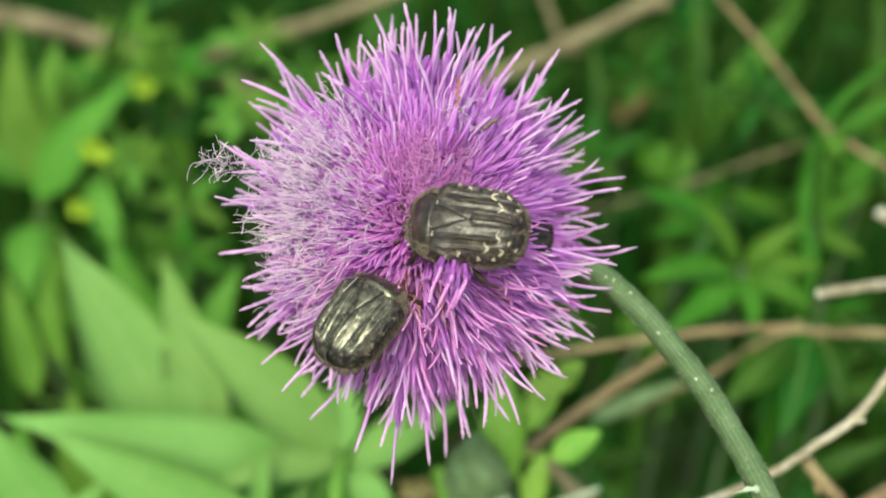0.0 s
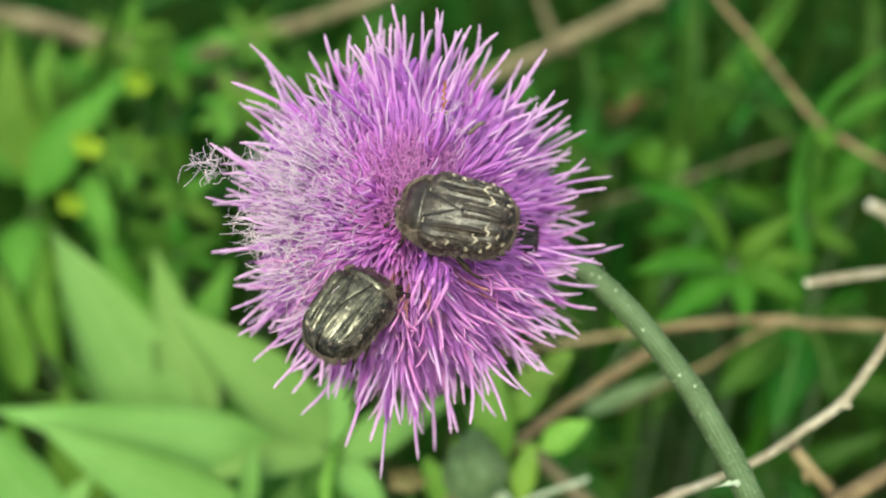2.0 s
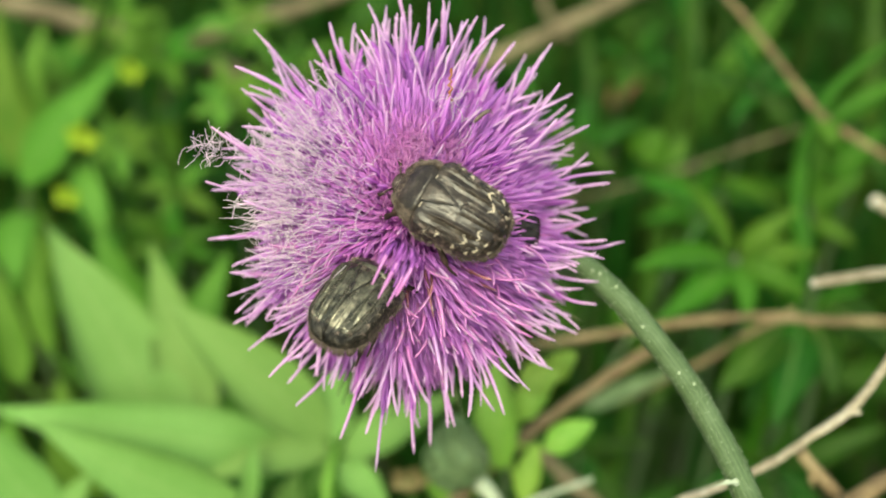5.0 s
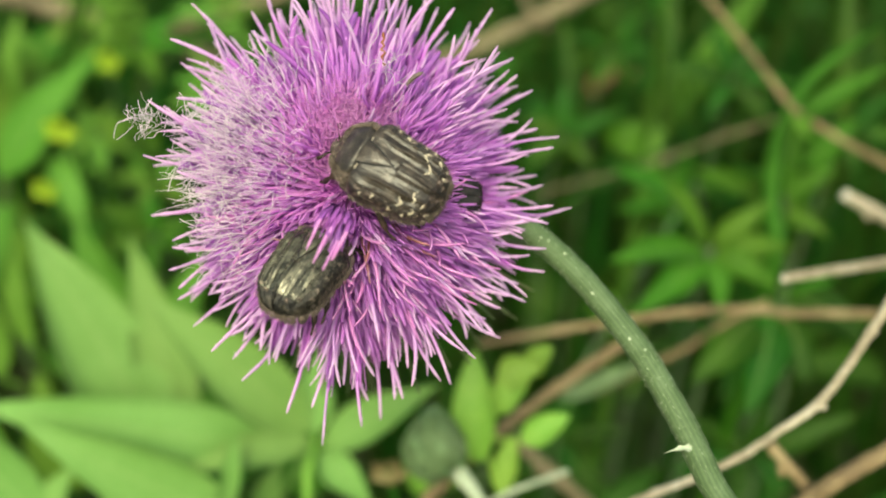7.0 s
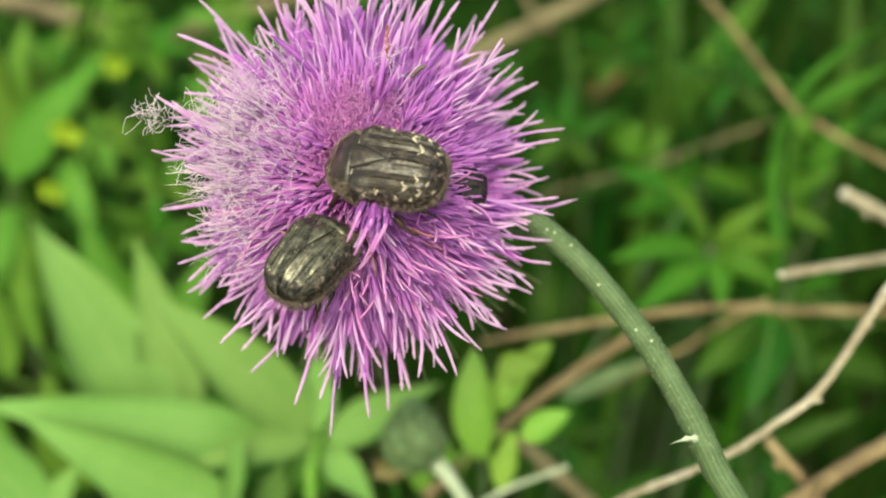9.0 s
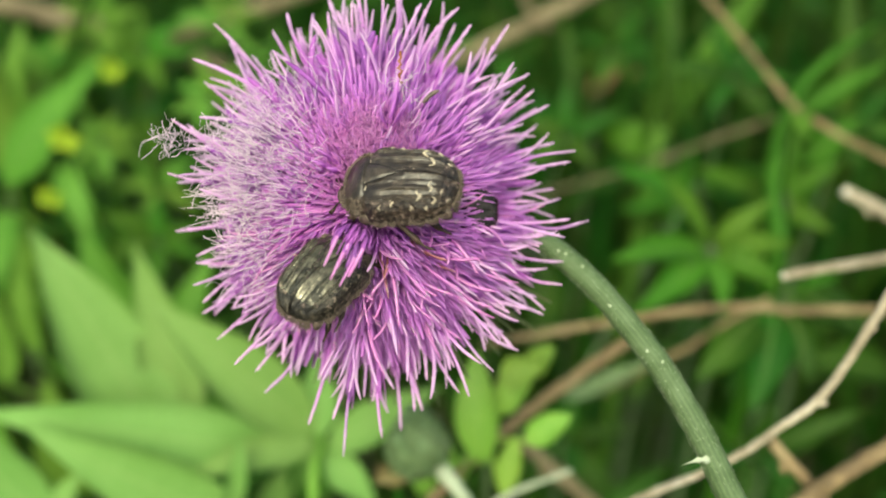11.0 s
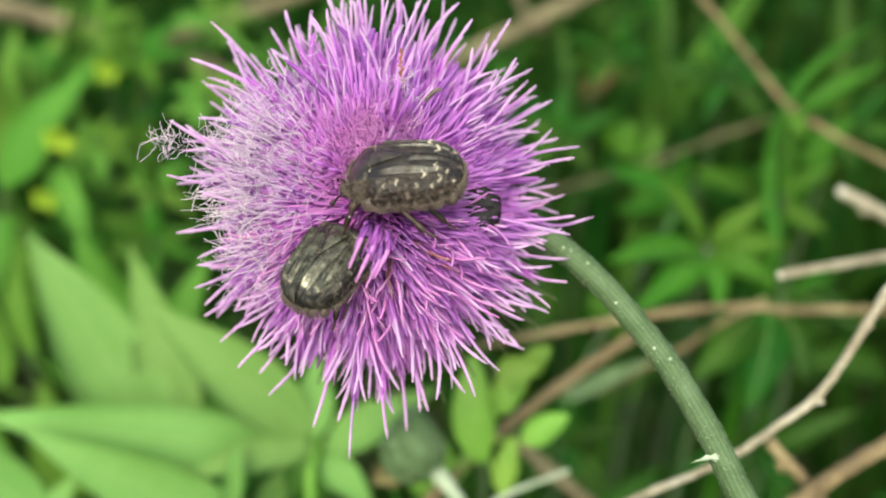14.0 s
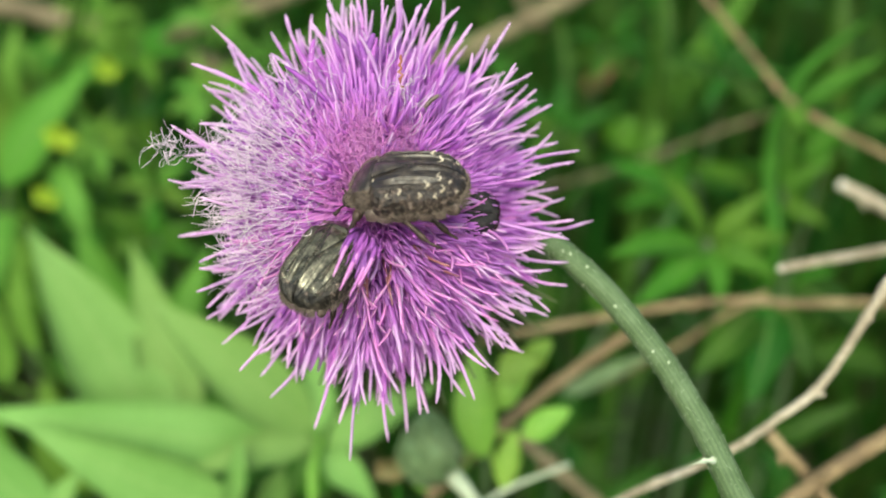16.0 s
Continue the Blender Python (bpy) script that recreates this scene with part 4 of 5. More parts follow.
        d = (tip - core).normalized()
        bow = Vector((g.gauss(0, 1), g.gauss(0, 1), g.gauss(0, 1))) * 0.0004
        part("floret", floret("old", along([core + d * 0.003, core.lerp(tip, 0.5) + ax * 0.0012 + bow, core.lerp(tip, 0.8) + ax * 0.0006 - bow, tip])), floret_mats, root)
    # a violet tuft that hangs between the beetles and is pushed aside by them
    for tip in ((-1.1, -14.2, -6.0), (-0.5, -14.4, -7.2), (0.3, -14.3, -7.8), (1.0, -14.0, -7.0), (0.0, -14.0, -6.3)):
        tip = Vector(tip) * MM - core
        s = floret("mid", along([ax * 0.002, Vector((0.6, -6.0, -1.6)) * MM - core, tip + Vector((1.4, 1.1, 3.2)) * MM, tip]))
        ob = part("floret", s, (ANTHER, ANTHER, STYLE_PINK, STYLE), root, "violet floret drooping between the beetles")
        ob.location = core
        tuft.append(ob)
    # withered florets low on the face
    for k in range(12):
        d = (Vector((1.0, -10.0, -4.5)) + Vector((g.gauss(0, 2.0), g.gauss(0, 0.8), g.gauss(0, 1.6)))).normalized()
        s = stock["pink"][k][0].mesh("floret", (WITHERED, WITHERED, WITHERED, POLLEN))
        b, m = set_at(core + d * 0.003, d, g.uniform(0.0118, 0.0134))
        part("floret", s, None, root, "withered brownish pink floret").matrix_basis = Matrix.Translation(b) @ m.to_4x4()
    # violet anther columns that stand among the open florets of the upper face
    for k in range(64):
        ph = k * 2.39996
        base, d, age, ln = placing(math.sqrt(g.uniform(0.07, 0.62)), ph)
        if d.z < 0.05 or d.x > 0.45:
            continue
        s, me = stock["club"][k % 10]
        b, m = set_at(base, d, g.uniform(0.0148, 0.0166))
        part("floret", me, None, root, "closed floret with a violet anther column").matrix_basis = Matrix.Translation(b) @ m.to_4x4()
    rest = Shape()
    rest_pink = Shape()
    count = 0
    for k in range(2500):
        rho, ph = math.sqrt((k % 520 + g.random()) / 520) if k < 2300 else g.uniform(0.80, 1.0), (k * 2.39996 + g.uniform(-0.2, 0.2))
        base, d, age, ln = placing(rho, ph)
        if 700 <= k < 2300:
            # a lower storey of open limbs without styles
            age, ln = "limb", (0.0136 + 0.0012 * rho) * ln / (ln + 0.0150) * 2 * g.uniform(0.80, 1.0)
        s, me = g.choice(stock[age])
        b, m = set_at(base, d, ln)
        if count < 225 and k % 2 == 0 and k < 700:
            part("floret", me, None, root).matrix_basis = Matrix.Translation(b) @ m.to_4x4()
            count += 1
        else:
            into = rest_pink if age == "pink" else rest
            k0 = len(into.v)
            into.v += [tuple(b + m @ Vector(p)) for p in s.v]
            into.f += [tuple(i + k0 for i in f) for f in s.f]
            into.mi += s.mi
            into.al += s.al
            into.ac += s.ac
    tagged(part("floret_mass", rest, floret_mats, root, "dense mass of thin purple florets"), kind="stuff")
    tagged(part("floret_mass", rest_pink, pink_mats, root, "drooping florets with pink styles"), kind="stuff")
    # fine web of filaments between the florets
    s = Shape()
    for k in range(2600):
        base, d, age, ln = placing(math.sqrt(g.uniform(0.06, 1.0)), g.uniform(0, 6.283))
        p = base + d * (0.0135 * g.uniform(0.58, 0.84))
        q = (d + Vector((g.gauss(0, 0.6), g.gauss(0, 0.6), g.gauss(0, 0.6)))).normalized()
        n = g.uniform(0.0006, 0.0020)
        bow = Vector((g.gauss(0, 1), g.gauss(0, 1), g.gauss(0, 1))) * n * 0.15
        s.tube([p, p + q * n * 0.5 + bow, p + q * n], [0.00004, 0.00004, 0.000012], 3, 0.6, 0.9)
    tagged(part("filament_web", s, COROLLA, root, "fine pale lilac filaments between the florets"), kind="stuff")
    # soft fuzz over the middle of the face
    s = Shape()
    for k in range(2600):
        out = Vector((g.gauss(0.10, 0.24), -1, g.gauss(0.42, 0.26))).normalized()
        p = core + out * g.uniform(0.0112, 0.0148)
        d = (out * 0.5 + Vector((g.gauss(0, 0.7), g.gauss(0, 0.5), g.gauss(0.2, 0.7)))).normalized()
        line, step = [p], g.uniform(0.00012, 0.00036)
        for _ in range(4):
            d = (d + Vector((g.gauss(0, 0.35), g.gauss(0, 0.35), g.gauss(0, 0.35)))).normalized()
            line.append(line[-1] + d * step)
        s.tube(line, [0.00003, 0.000045, 0.000045, 0.00003, 0.000012], 3, 0.5, 0.95)
    tagged(part("filament_web", s, STYLE_PINK, root, "soft pink fuzz in the middle of the head"), kind="stuff")
    # pale curls, a rusty thread and a crumb of debris caught in the upper face
    s = Shape()
    for k in range(30):
        p = (Vector((g.gauss(4.0, 1.3), -6.6, g.gauss(11.5, 0.5))) + Vector((0, g.gauss(0, 0.5), 0))) * MM
        if k % 4 == 0:
            p = Vector((g.gauss(5.4, 0.4), -7.2 + g.gauss(0, 0.4), g.uniform(7.6, 11.0))) * MM
        d = Vector((g.gauss(0, 1), g.gauss(-0.2, 0.5), g.gauss(0, 0.8))).normalized()
        curl = Vector((g.gauss(0, 1), g.gauss(0, 1), g.gauss(0, 1))) * 0.5
        line, step = [p], g.uniform(0.00016, 0.0004)
        for _ in range(7):
            d = (d + curl.cross(d) * 0.5).normalized()
            line.append(line[-1] + d * step)
        s.tube(line, g.uniform(0.000018, 0.000036), 4)
    s.tube(curve([Vector(p) * MM for p in ((2.5, -6.8, 11.4), (2.7, -6.8, 13.0), (3.4, -6.4, 14.2), (3.5, -5.9, 15.6), (4.2, -5.4, 17.0))], 16), 0.00005, 5)
    part("pale_curls", s, TANGLE, root, "pale curled threads caught among the florets")
    s = Shape()
    s.tube([Vector((3.9 + 0.12 * (-1) ** k + 0.10 * g.gauss(0, 1), -6.6, 11.4 + 0.30 * k + 0.08 * g.gauss(0, 1))) * MM for k in range(11)], [0.00010 + 0.00006 * (k % 2) for k in range(11)], 5)
    part("rusty_thread", s, RUST, root, "rust brown withered thread")
    s = Shape()
    s.tube(curve([Vector(p) * MM for p in ((6.2, -8.2, 9.2), (6.9, -8.4, 9.9), (7.7, -8.1, 10.4))], 9), [0.00012, 0.00020, 0.00024, 0.00018, 0.00026, 0.00022, 0.00024, 0.00016, 0.00006], 6)
    for k in range(14):
        p = Vector((g.uniform(6.2, 7.8), -8.3, 0)) * MM
        p.z = (9.2 + (p.x / MM - 6.2) * 0.75) * MM
        d = Vector((g.gauss(0, 0.6), -0.6, g.gauss(-0.3, 0.8))).normalized() * 0.0005
        s.tube([p, p + d * 0.5, p + d], [0.00004, 0.00004, 0.00001], 3)
    part("debris_crumb", s, SEGMENT, root, "small hairy grey brown crumb of debris")
    # pale tangled threads on one flank
    s = Shape()
    hub = (L((-13.6, 83.0, 6.4)) - core).normalized()
    for k in range(1250):
        out = (hub + Vector((g.gauss(0, 0.30), g.gauss(0, 0.24), g.gauss(-0.06, 0.42)))).normalized()
        if out.x > -0.22 or out.z < -0.2 and out.x > -0.55 or noise.noise(out * 7.0) < -0.25:
            continue
        p = core + out * g.uniform(0.0148, 0.0186)
        if k < 110:
            f = g.random()
            p = L((-22.6, 88.0, 8.6)).lerp(L((-15.5, 84.0, 7.2)), f) + Vector((0.0006 * g.gauss(0, 1), 0.0010 * g.gauss(0, 1), (0.0003 + 0.0008 * f) * g.gauss(0, 1)))
        d = Vector((g.gauss(-0.3, 1), g.gauss(0, 1), g.gauss(0.1, 1)))
        d = (d - out * d.dot(out) * 0.7 + out * 0.25).normalized()
        curl = Vector((g.gauss(0, 1), g.gauss(0, 1), g.gauss(0, 1))) * (0.12 if k % 3 else 0.5)
        line = [p]
        step = g.uniform(0.00014, 0.00042)
        for _ in range(7):
            d = (d + curl.cross(d) * 0.5 + Vector((g.gauss(0, 0.2), g.gauss(0, 0.2), g.gauss(0, 0.2)))).normalized()
            line.append(line[-1] + d * step)
        s.tube(line, g.uniform(0.000016, 0.000034), 4)
    for k in range(260):
        out = (hub + Vector((g.gauss(0, 0.36), g.gauss(0, 0.22), g.gauss(0, 0.36)))).normalized()
        if out.x > -0.3:
            continue
        p = core + out * g.uniform(0.0130, 0.0160)
        d = (out + Vector((g.gauss(-0.15, 0.25), g.gauss(0, 0.25), g.gauss(0, 0.25)))).normalized()
        bow = Vector((g.gauss(0, 1), g.gauss(0, 1), g.gauss(0, 1))) * 0.0003
        n = g.uniform(0.003, 0.0055)
        s.tube([p, p + d * n * 0.5 + bow, p + d * n], [0.000028, 0.000036, 0.000014], 4)
    tagged(part("thread_tangle", s, TANGLE, root, "pale tangled withered threads"), kind="stuff")
    return root, tuft


flower, flower_tuft = thistle()


BUD_AT = (5.3, 144.0, -36.5)


def bud():
    """Built round its own middle, in the site axes's directions (metres)."""
    def pointed(p):
        """Draws the upper half of the bud out into a blunt point."""
        q = max(0.0, p.z / 0.0047)
        return Vector((p.x * (1 - 0.35 * q * q), p.y * (1 - 0.35 * q * q), p.z * (1 + 0.35 * q)))

    root = thing("thistle_bud", "closed pale green thistle bud on a grey green stalk", "bud")
    down = SITE.to_3x3().inverted() @ Vector((0, 0, -1))
    height = W(BUD_AT).z
    c = Vector(BUD_AT)
    way = [Vector((0, 0, 0))] + [(Vector(p) - c) * MM for p in ((10.5, 144.0, -41.9), (15.1, 145.0, -49.5), (19.9, 147.0, -59.0))]
    way += [way[-1] + down * (height * k) for k in (0.06, 0.14, 0.28, 0.5, 0.75, 1.0)]
    s = Shape()
    s.tube(curve(way, 60), [0.0020 - 0.0009 * min(1, i / 8) for i in range(60)], 14, rib=0.03)
    part("stalk", s, STALK, root, "pale grey green ribbed stalk")
    s = Shape()
    s.ball((0, 0, 0), 0.0047, 0.0047, 0.0047, 14, 18)
    s.v = [pointed(Vector(p)) for p in s.v]
    body = part("bud_body", s, BUD, root)
    for k in range(60):
        z = 1 - 2 * (k + 0.5) / 60
        a = k * 2.39996
        r = math.sqrt(1 - z * z)
        d = Vector((r * math.cos(a), r * math.sin(a), z))
        b = pointed(d * 0.0048)
        up = (Vector((-0.5, -0.3, 1)).normalized() - d * d.z)
        up = (up - d * up.dot(d)).normalized()
        s = Shape()
        s.leaf(b - up * 0.0009, b + up * 0.0018 + d * 0.0002, 0.0019, d, rows=5, bend=0.15, wide_at=0.35)
        part("scale", s, BUD, body)
    return root


side_bud = bud()


# ---- beetles ----
def profile(table, x):
    """A smooth value at x from rows of (x, value) with falling x."""
    for i, ((x0, v0), (x1, v1)) in enumerate(zip(table, table[1:])):
        if x >= x1 or i == len(table) - 2:
            f = min(1.0, max(0.0, (x0 - x) / (x0 - x1)))
            before = table[max(0, i - 1)]
            after = table[min(len(table) - 1, i + 2)]
            m0 = (v1 - before[1]) / (before[0] - x1) * (x0 - x1)
            m1 = (after[1] - v0) / (x0 - after[0]) * (x0 - x1)
            return (2 * f ** 3 - 3 * f * f + 1) * v0 + (f ** 3 - 2 * f * f + f) * m0 + (3 * f * f - 2 * f ** 3) * v1 + (f ** 3 - f * f) * m1


CASE_PLAN = [(2.35, 2.0), (2.05, 2.80), (1.55, 3.20), (0.8, 3.25), (-0.3, 3.08), (-1.6, 3.04), (-2.7, 2.94), (-3.6, 2.62), (-4.3, 2.12), (-4.85, 1.35), (-5.1, 0.30)]
CASE_CREST = [(2.35, 1.55), (1.4, 1.85), (0.0, 2.0), (-1.5, 2.0), (-3.0, 1.85), (-4.0, 1.5), (-4.7, 1.0), (-5.1, 0.45)]
COLLAR_PLAN = [(4.75, 0.8), (4.55, 1.35), (4.1, 1.85), (3.4, 2.32), (2.8, 2.60), (2.3, 2.56), (1.75, 2.1)]
COLLAR_CREST = [(4.75, -0.1), (4.55, 0.3), (4.1, 0.85), (3.4, 1.42), (2.7, 1.80), (2.15, 1.93), (1.75, 1.6)]


def beetle(label, case, seed, size=1.0, reach=1.0, nod=0.0):
    """Faces +x, back up (+z); about 11.5 mm long; nod: degrees by which collar and head are bowed."""
    g = random.Random(seed)
    root = thing("beetle", label, "beetle", group="beetles on the flower")
    k = MM * size
    ribbed = 0.25 if case is ELYTRON_DARK else 1.0
    stria = 0.09 if case is ELYTRON_OLIVE else 0.04

    def case_at(x, v, side, lift=0.0):
        """A point of the wing case: v runs from the seam to the margin and under it."""
        a = v * radians(106)
        w, h = profile(CASE_PLAN, x), profile(CASE_CREST, x)
        mid = math.exp(-((x + 1.4) / 2.6) ** 4)
        rib = mid * (0.18 * math.exp(-((v - 0.22) / 0.020) ** 2) + 0.17 * math.exp(-((v - 0.41) / 0.020) ** 2)
                     - 0.13 * math.exp(-((v - 0.13) / 0.055) ** 2) - 0.13 * math.exp(-((v - 0.315) / 0.050) ** 2))
        rib += (0.12 * math.exp(-(v / 0.03) ** 2) - 0.05 * math.exp(-((v - 0.06) / 0.02) ** 2)) * (x < -0.95)
        rib += 0.16 * math.exp(-((x - 1.35) / 0.55) ** 2 - ((v - 0.48) / 0.10) ** 2)  # shoulder
        rib += 0.12 * math.exp(-((x + 3.7) / 0.45) ** 2 - ((v - 0.32) / 0.12) ** 2)  # bump before the end
        rib -= 0.10 * math.exp(-((x + 3.0) / 0.5) ** 2 - ((v - 0.20) / 0.1) ** 2)
        rough = min(1.0, max(0.15, (v - 0.36) / 0.12))
        rib += (0.09 * noise.noise(Vector((2.6 * x, 13 * v, 4.0 * side))) + 0.05 * noise.noise(Vector((6.0 * x, 30 * v, 9.0 * side)))) * rough
        rib += stria * noise.noise(Vector((0.5 * x, 24 * v, 7.0 * side)))
        rib *= ribbed
        y = 0.055 + w * math.sin(min(a, math.pi / 2 + 0.4)) ** 0.80
        z = 0.35 + (h + rib + lift) * (abs(math.cos(a)) ** 0.60) * (1 if math.cos(a) > 0 else -0.7)
        return Vector((x, side * (y + lift * math.sin(a)), z))

    for side in (1, -1):
        s = Shape()
        s.grid(lambda u, v, side=side: case_at(2.35 - 7.45 * u ** 0.97, v, side) * k, 56, 112)
        s.ac = [max(j / 112, 0.72 * (i / 56 > 0.84)) for i in range(57) for j in range(113)]
        if side < 0:
            s.f = [f[::-1] for f in s.f]
        shell = part("wing_case", s, case, root)
        if case is ELYTRON_DARK:
            continue
        # wavy pale cross marks
        marks = [(-2.5, 0.36, 1.2), (-3.2, 0.17, 1.1), (-1.7, 0.58, 0.8), (-3.5, 0.50, 1.0), (-4.2, 0.30, 0.7), (-0.4, 0.52, 0.9), (0.7, 0.56, 0.7), (-2.9, 0.62, 0.8), (-4.5, 0.55, 0.6)]
        if case is ELYTRON_OLIVE:
            marks = [(-2.2, 0.56, 0.8), (-3.7, 0.40, 0.8), (-4.3, 0.20, 0.7), (-3.1, 0.66, 0.8), (-0.8, 0.62, 0.7), (0.6, 0.60, 0.7), (1.5, 0.52, 0.6)]
        for mx, mv, ms in marks:
            line, radii = [], []
            ph, x, v = g.uniform(0, 6.28), mx + g.gauss(0, 0.12), mv + g.gauss(0, 0.015) - 0.09 * ms
            for q in range(9):
                v += 0.021 * ms
                line.append(case_at(x + 0.15 * ms * math.sin(q * 0.85 + ph) + 0.06 * g.gauss(0, 1), v, side, 0.012) * k)
                radii.append((0.095 if 1 < q < 7 else 0.045) * ms * g.uniform(0.5, 1.2) * k)
            s = Shape()
            s.tube(line, radii, 5)
            part("fleck", s, CREAM if case is ELYTRON else FRINGE, shell, "pale wavy cross mark")
        s = Shape()
        for _ in range(420):
            x, v = g.uniform(-4.9, 1.6), 1 - g.random() ** 1.4 * 0.55
            if g.random() < 0.25:
                x, v = g.uniform(-4.2, 0.0), g.choice((0.02, 0.22, 0.41)) + g.gauss(0, 0.02)
            p = case_at(x, max(0.01, min(v, 0.97)), side, 0.008)
            d = Vector((g.gauss(-0.5, 0.4), g.gauss(0, 0.4), g.gauss(0, 0.15))).normalized() * g.uniform(0.06, 0.2)
            s.tube([p * k, (p + d * 0.5 + Vector((0, 0, 0.02))) * k, (p + d) * k], [0.018 * k, 0.024 * k, 0.008 * k], 3)
        tagged(part("scale_hairs", s, FRINGE, shell, "scattered pale scale hairs"), kind="stuff")

    hinge, tip_down = Vector((2.1, 0, 1.3)), Matrix.Rotation(radians(nod), 3, "Y")

    def bowed(p):
        """The place of a point of the collar or head once it is bowed."""
        return hinge + tip_down @ (Vector(p) - hinge) if p[0] > 2.0 else Vector(p)

    def collar_at(x, a, lift=0.0):
        w, h = profile(COLLAR_PLAN, x), profile(COLLAR_CREST, x)
        bow = 0.30 * max(0.0, 1 - abs(a) / 0.9) * max(0.0, (2.3 - x) / 0.55) - 0.1 * max(0.0, (2.3 - x) / 0.55)
        y = (w + lift) * math.copysign(abs(math.sin(a)) ** 0.85, a)
        z = 0.30 + (h + lift) * abs(math.cos(a)) ** 0.70 * (1 if math.cos(a) > 0 else -0.7)
        return bowed(Vector((x + bow, y, z)))

    s = Shape()
    s.grid(lambda u, v: collar_at(4.75 - 3.0 * u, radians(-112 + 224 * v)) * k, 26, 40)
    s.ac = [max(abs(j / 40 - 0.5) * 2 * 0.78, 0.62 * (i / 26 < 0.26)) for i in range(27) for j in range(41)]
    part("pronotum", s, case, root)
    if case is not ELYTRON_DARK:
        for a0, a1 in ((-1.25, -0.35), (0.30, 1.15)):
            s = Shape()
            s.tube([collar_at(1.95 + 0.03 * g.gauss(0, 1), a0 + (a1 - a0) * q / 9, 0.02) * k for q in range(10)], [0.05 * k * (1.3 if 1 < q < 8 else 0.5) * g.uniform(0.7, 1.2) for q in range(10)], 5)
            part("collar_margin", s, CREAM if case is ELYTRON else SEGMENT, root, "pale rear edge of the pronotum")
    # shield between the wing cases, set off by a dark groove
    s = Shape()
    s.slot = 1
    s.grid(lambda u, v: ((2.25 - 3.1 * u) * k, (v - 0.5) * 2.2 * (1 - u ** 1.3) * k, (profile(CASE_CREST, 2.25 - 3.1 * u) + 0.385) * k), 12, 8)
    s.slot = 0
    s.grid(lambda u, v: ((2.2 - 2.75 * u) * k, (v - 0.5) * 1.85 * (1 - u ** 1.3) * k,
                         (profile(CASE_CREST, 2.2 - 2.75 * u) + 0.40 + 0.12 * (1 - (2 * v - 1) ** 4) * (1 - u ** 3)) * k), 12, 10)
    s.ac = [0.0] * len(s.v)
    s.f = [f[::-1] for f in s.f]
    part("scutellum", s, (case, ELYTRON_DARK), root)
    s = Shape()
    s.ball(bowed((4.6, 0, -0.45)) * k, 0.85 * k, 0.95 * k, 0.62 * k, 10, 14, 0.8)
    head = part("head", s, PRONOTUM, root)
    for side in (1, -1):
        s = Shape()
        s.ball(bowed((4.4, side * 0.95, -0.4)) * k, 0.24 * k, 0.22 * k, 0.25 * k, 8, 10)
        part("eye", s, ELYTRON_DARK, head)
    s = Shape()
    s.ball((-0.5 * k, 0, -0.2 * k), 4.0 * k, 2.5 * k, 1.4 * k, 16, 22, 0.7)
    part("abdomen", s, LEG, root)
    s = Shape()
    s.ball((-4.25 * k, 0, -0.15 * k), 0.66 * k, 1.6 * k, 0.9 * k, 10, 16, 0.8)
    part("pygidium", s, SEGMENT if case is ELYTRON else LEG, root, "hairy tail plate")
    for side in (1, -1):
        for j in range(7):
            x = 2.2 - 1.05 * j
            y = profile(CASE_PLAN, min(x, 1.9)) * 0.90
            s = Shape()
            s.ball((x * k, side * y * k, -0.42 * k), 0.60 * k, 0.30 * k, 0.66 * k, 8, 12, 0.6)
            part("abdomen_segment", s, SEGMENT, root, "grey beige hairy abdomen segment")
    for side in (1, -1):
        for bent in (((3.3, 1.4, -0.6), (3.7, 2.3, -1.0), (4.1, 2.7, -1.7), (4.5, 2.8, -2.6), (4.9, 2.8, -3.2)),
                     ((0.6, 1.8, -0.7), (-0.3, 1.8 + 1.2 * reach, -1.0), (-1.4, 1.9 + 2.0 * reach, -1.8), (-2.3, 2.0 + 2.6 * reach, -2.4), (-3.2, 2.0 + 2.8 * reach, -2.8)),
                     ((-1.2, 1.5, -0.9), (-2.2, 1.8, -1.5), (-3.0, 1.9, -2.3), (-3.6, 1.9, -3.1), (-4.2, 1.9, -3.6))):
            pts = curve([Vector((x, side * y, z)) * k for x, y, z in bent], 17)
            s = Shape()
            s.tube(pts, [k * r for r in (0.34, 0.40, 0.44, 0.42, 0.34, 0.22, 0.20, 0.24, 0.26, 0.28, 0.24, 0.14, 0.11, 0.13, 0.10, 0.12, 0.05)], 8)
            leg = part("leg", s, LEG, root)
            s = Shape()
            for _ in range(14):
                i = g.randrange(1, 14)
                o = Vector((g.gauss(0, 1), g.gauss(0, 1), g.gauss(0, 1))).normalized()
                s.tube([pts[i] + o * 0.2 * k, pts[i] + o * 0.4 * k, pts[i] + o * 0.6 * k + (pts[i + 1] - pts[i]) * 0.5], [0.02 * k, 0.018 * k, 0.006 * k], 3)
            tagged(part("leg_hairs", s, LEG, leg, "short dark leg hairs"), kind="stuff")
        s = Shape()
        s.tube([bowed(p) * k for p in ((5.1, side * 0.6, -0.5), (5.4, side * 1.0, -0.4), (5.6, side * 1.4, -0.45), (5.9, side * 1.7, -0.55))], [0.09 * k, 0.08 * k, 0.14 * k, 0.2 * k], 6)
        part("antenna", s, LEG, head)
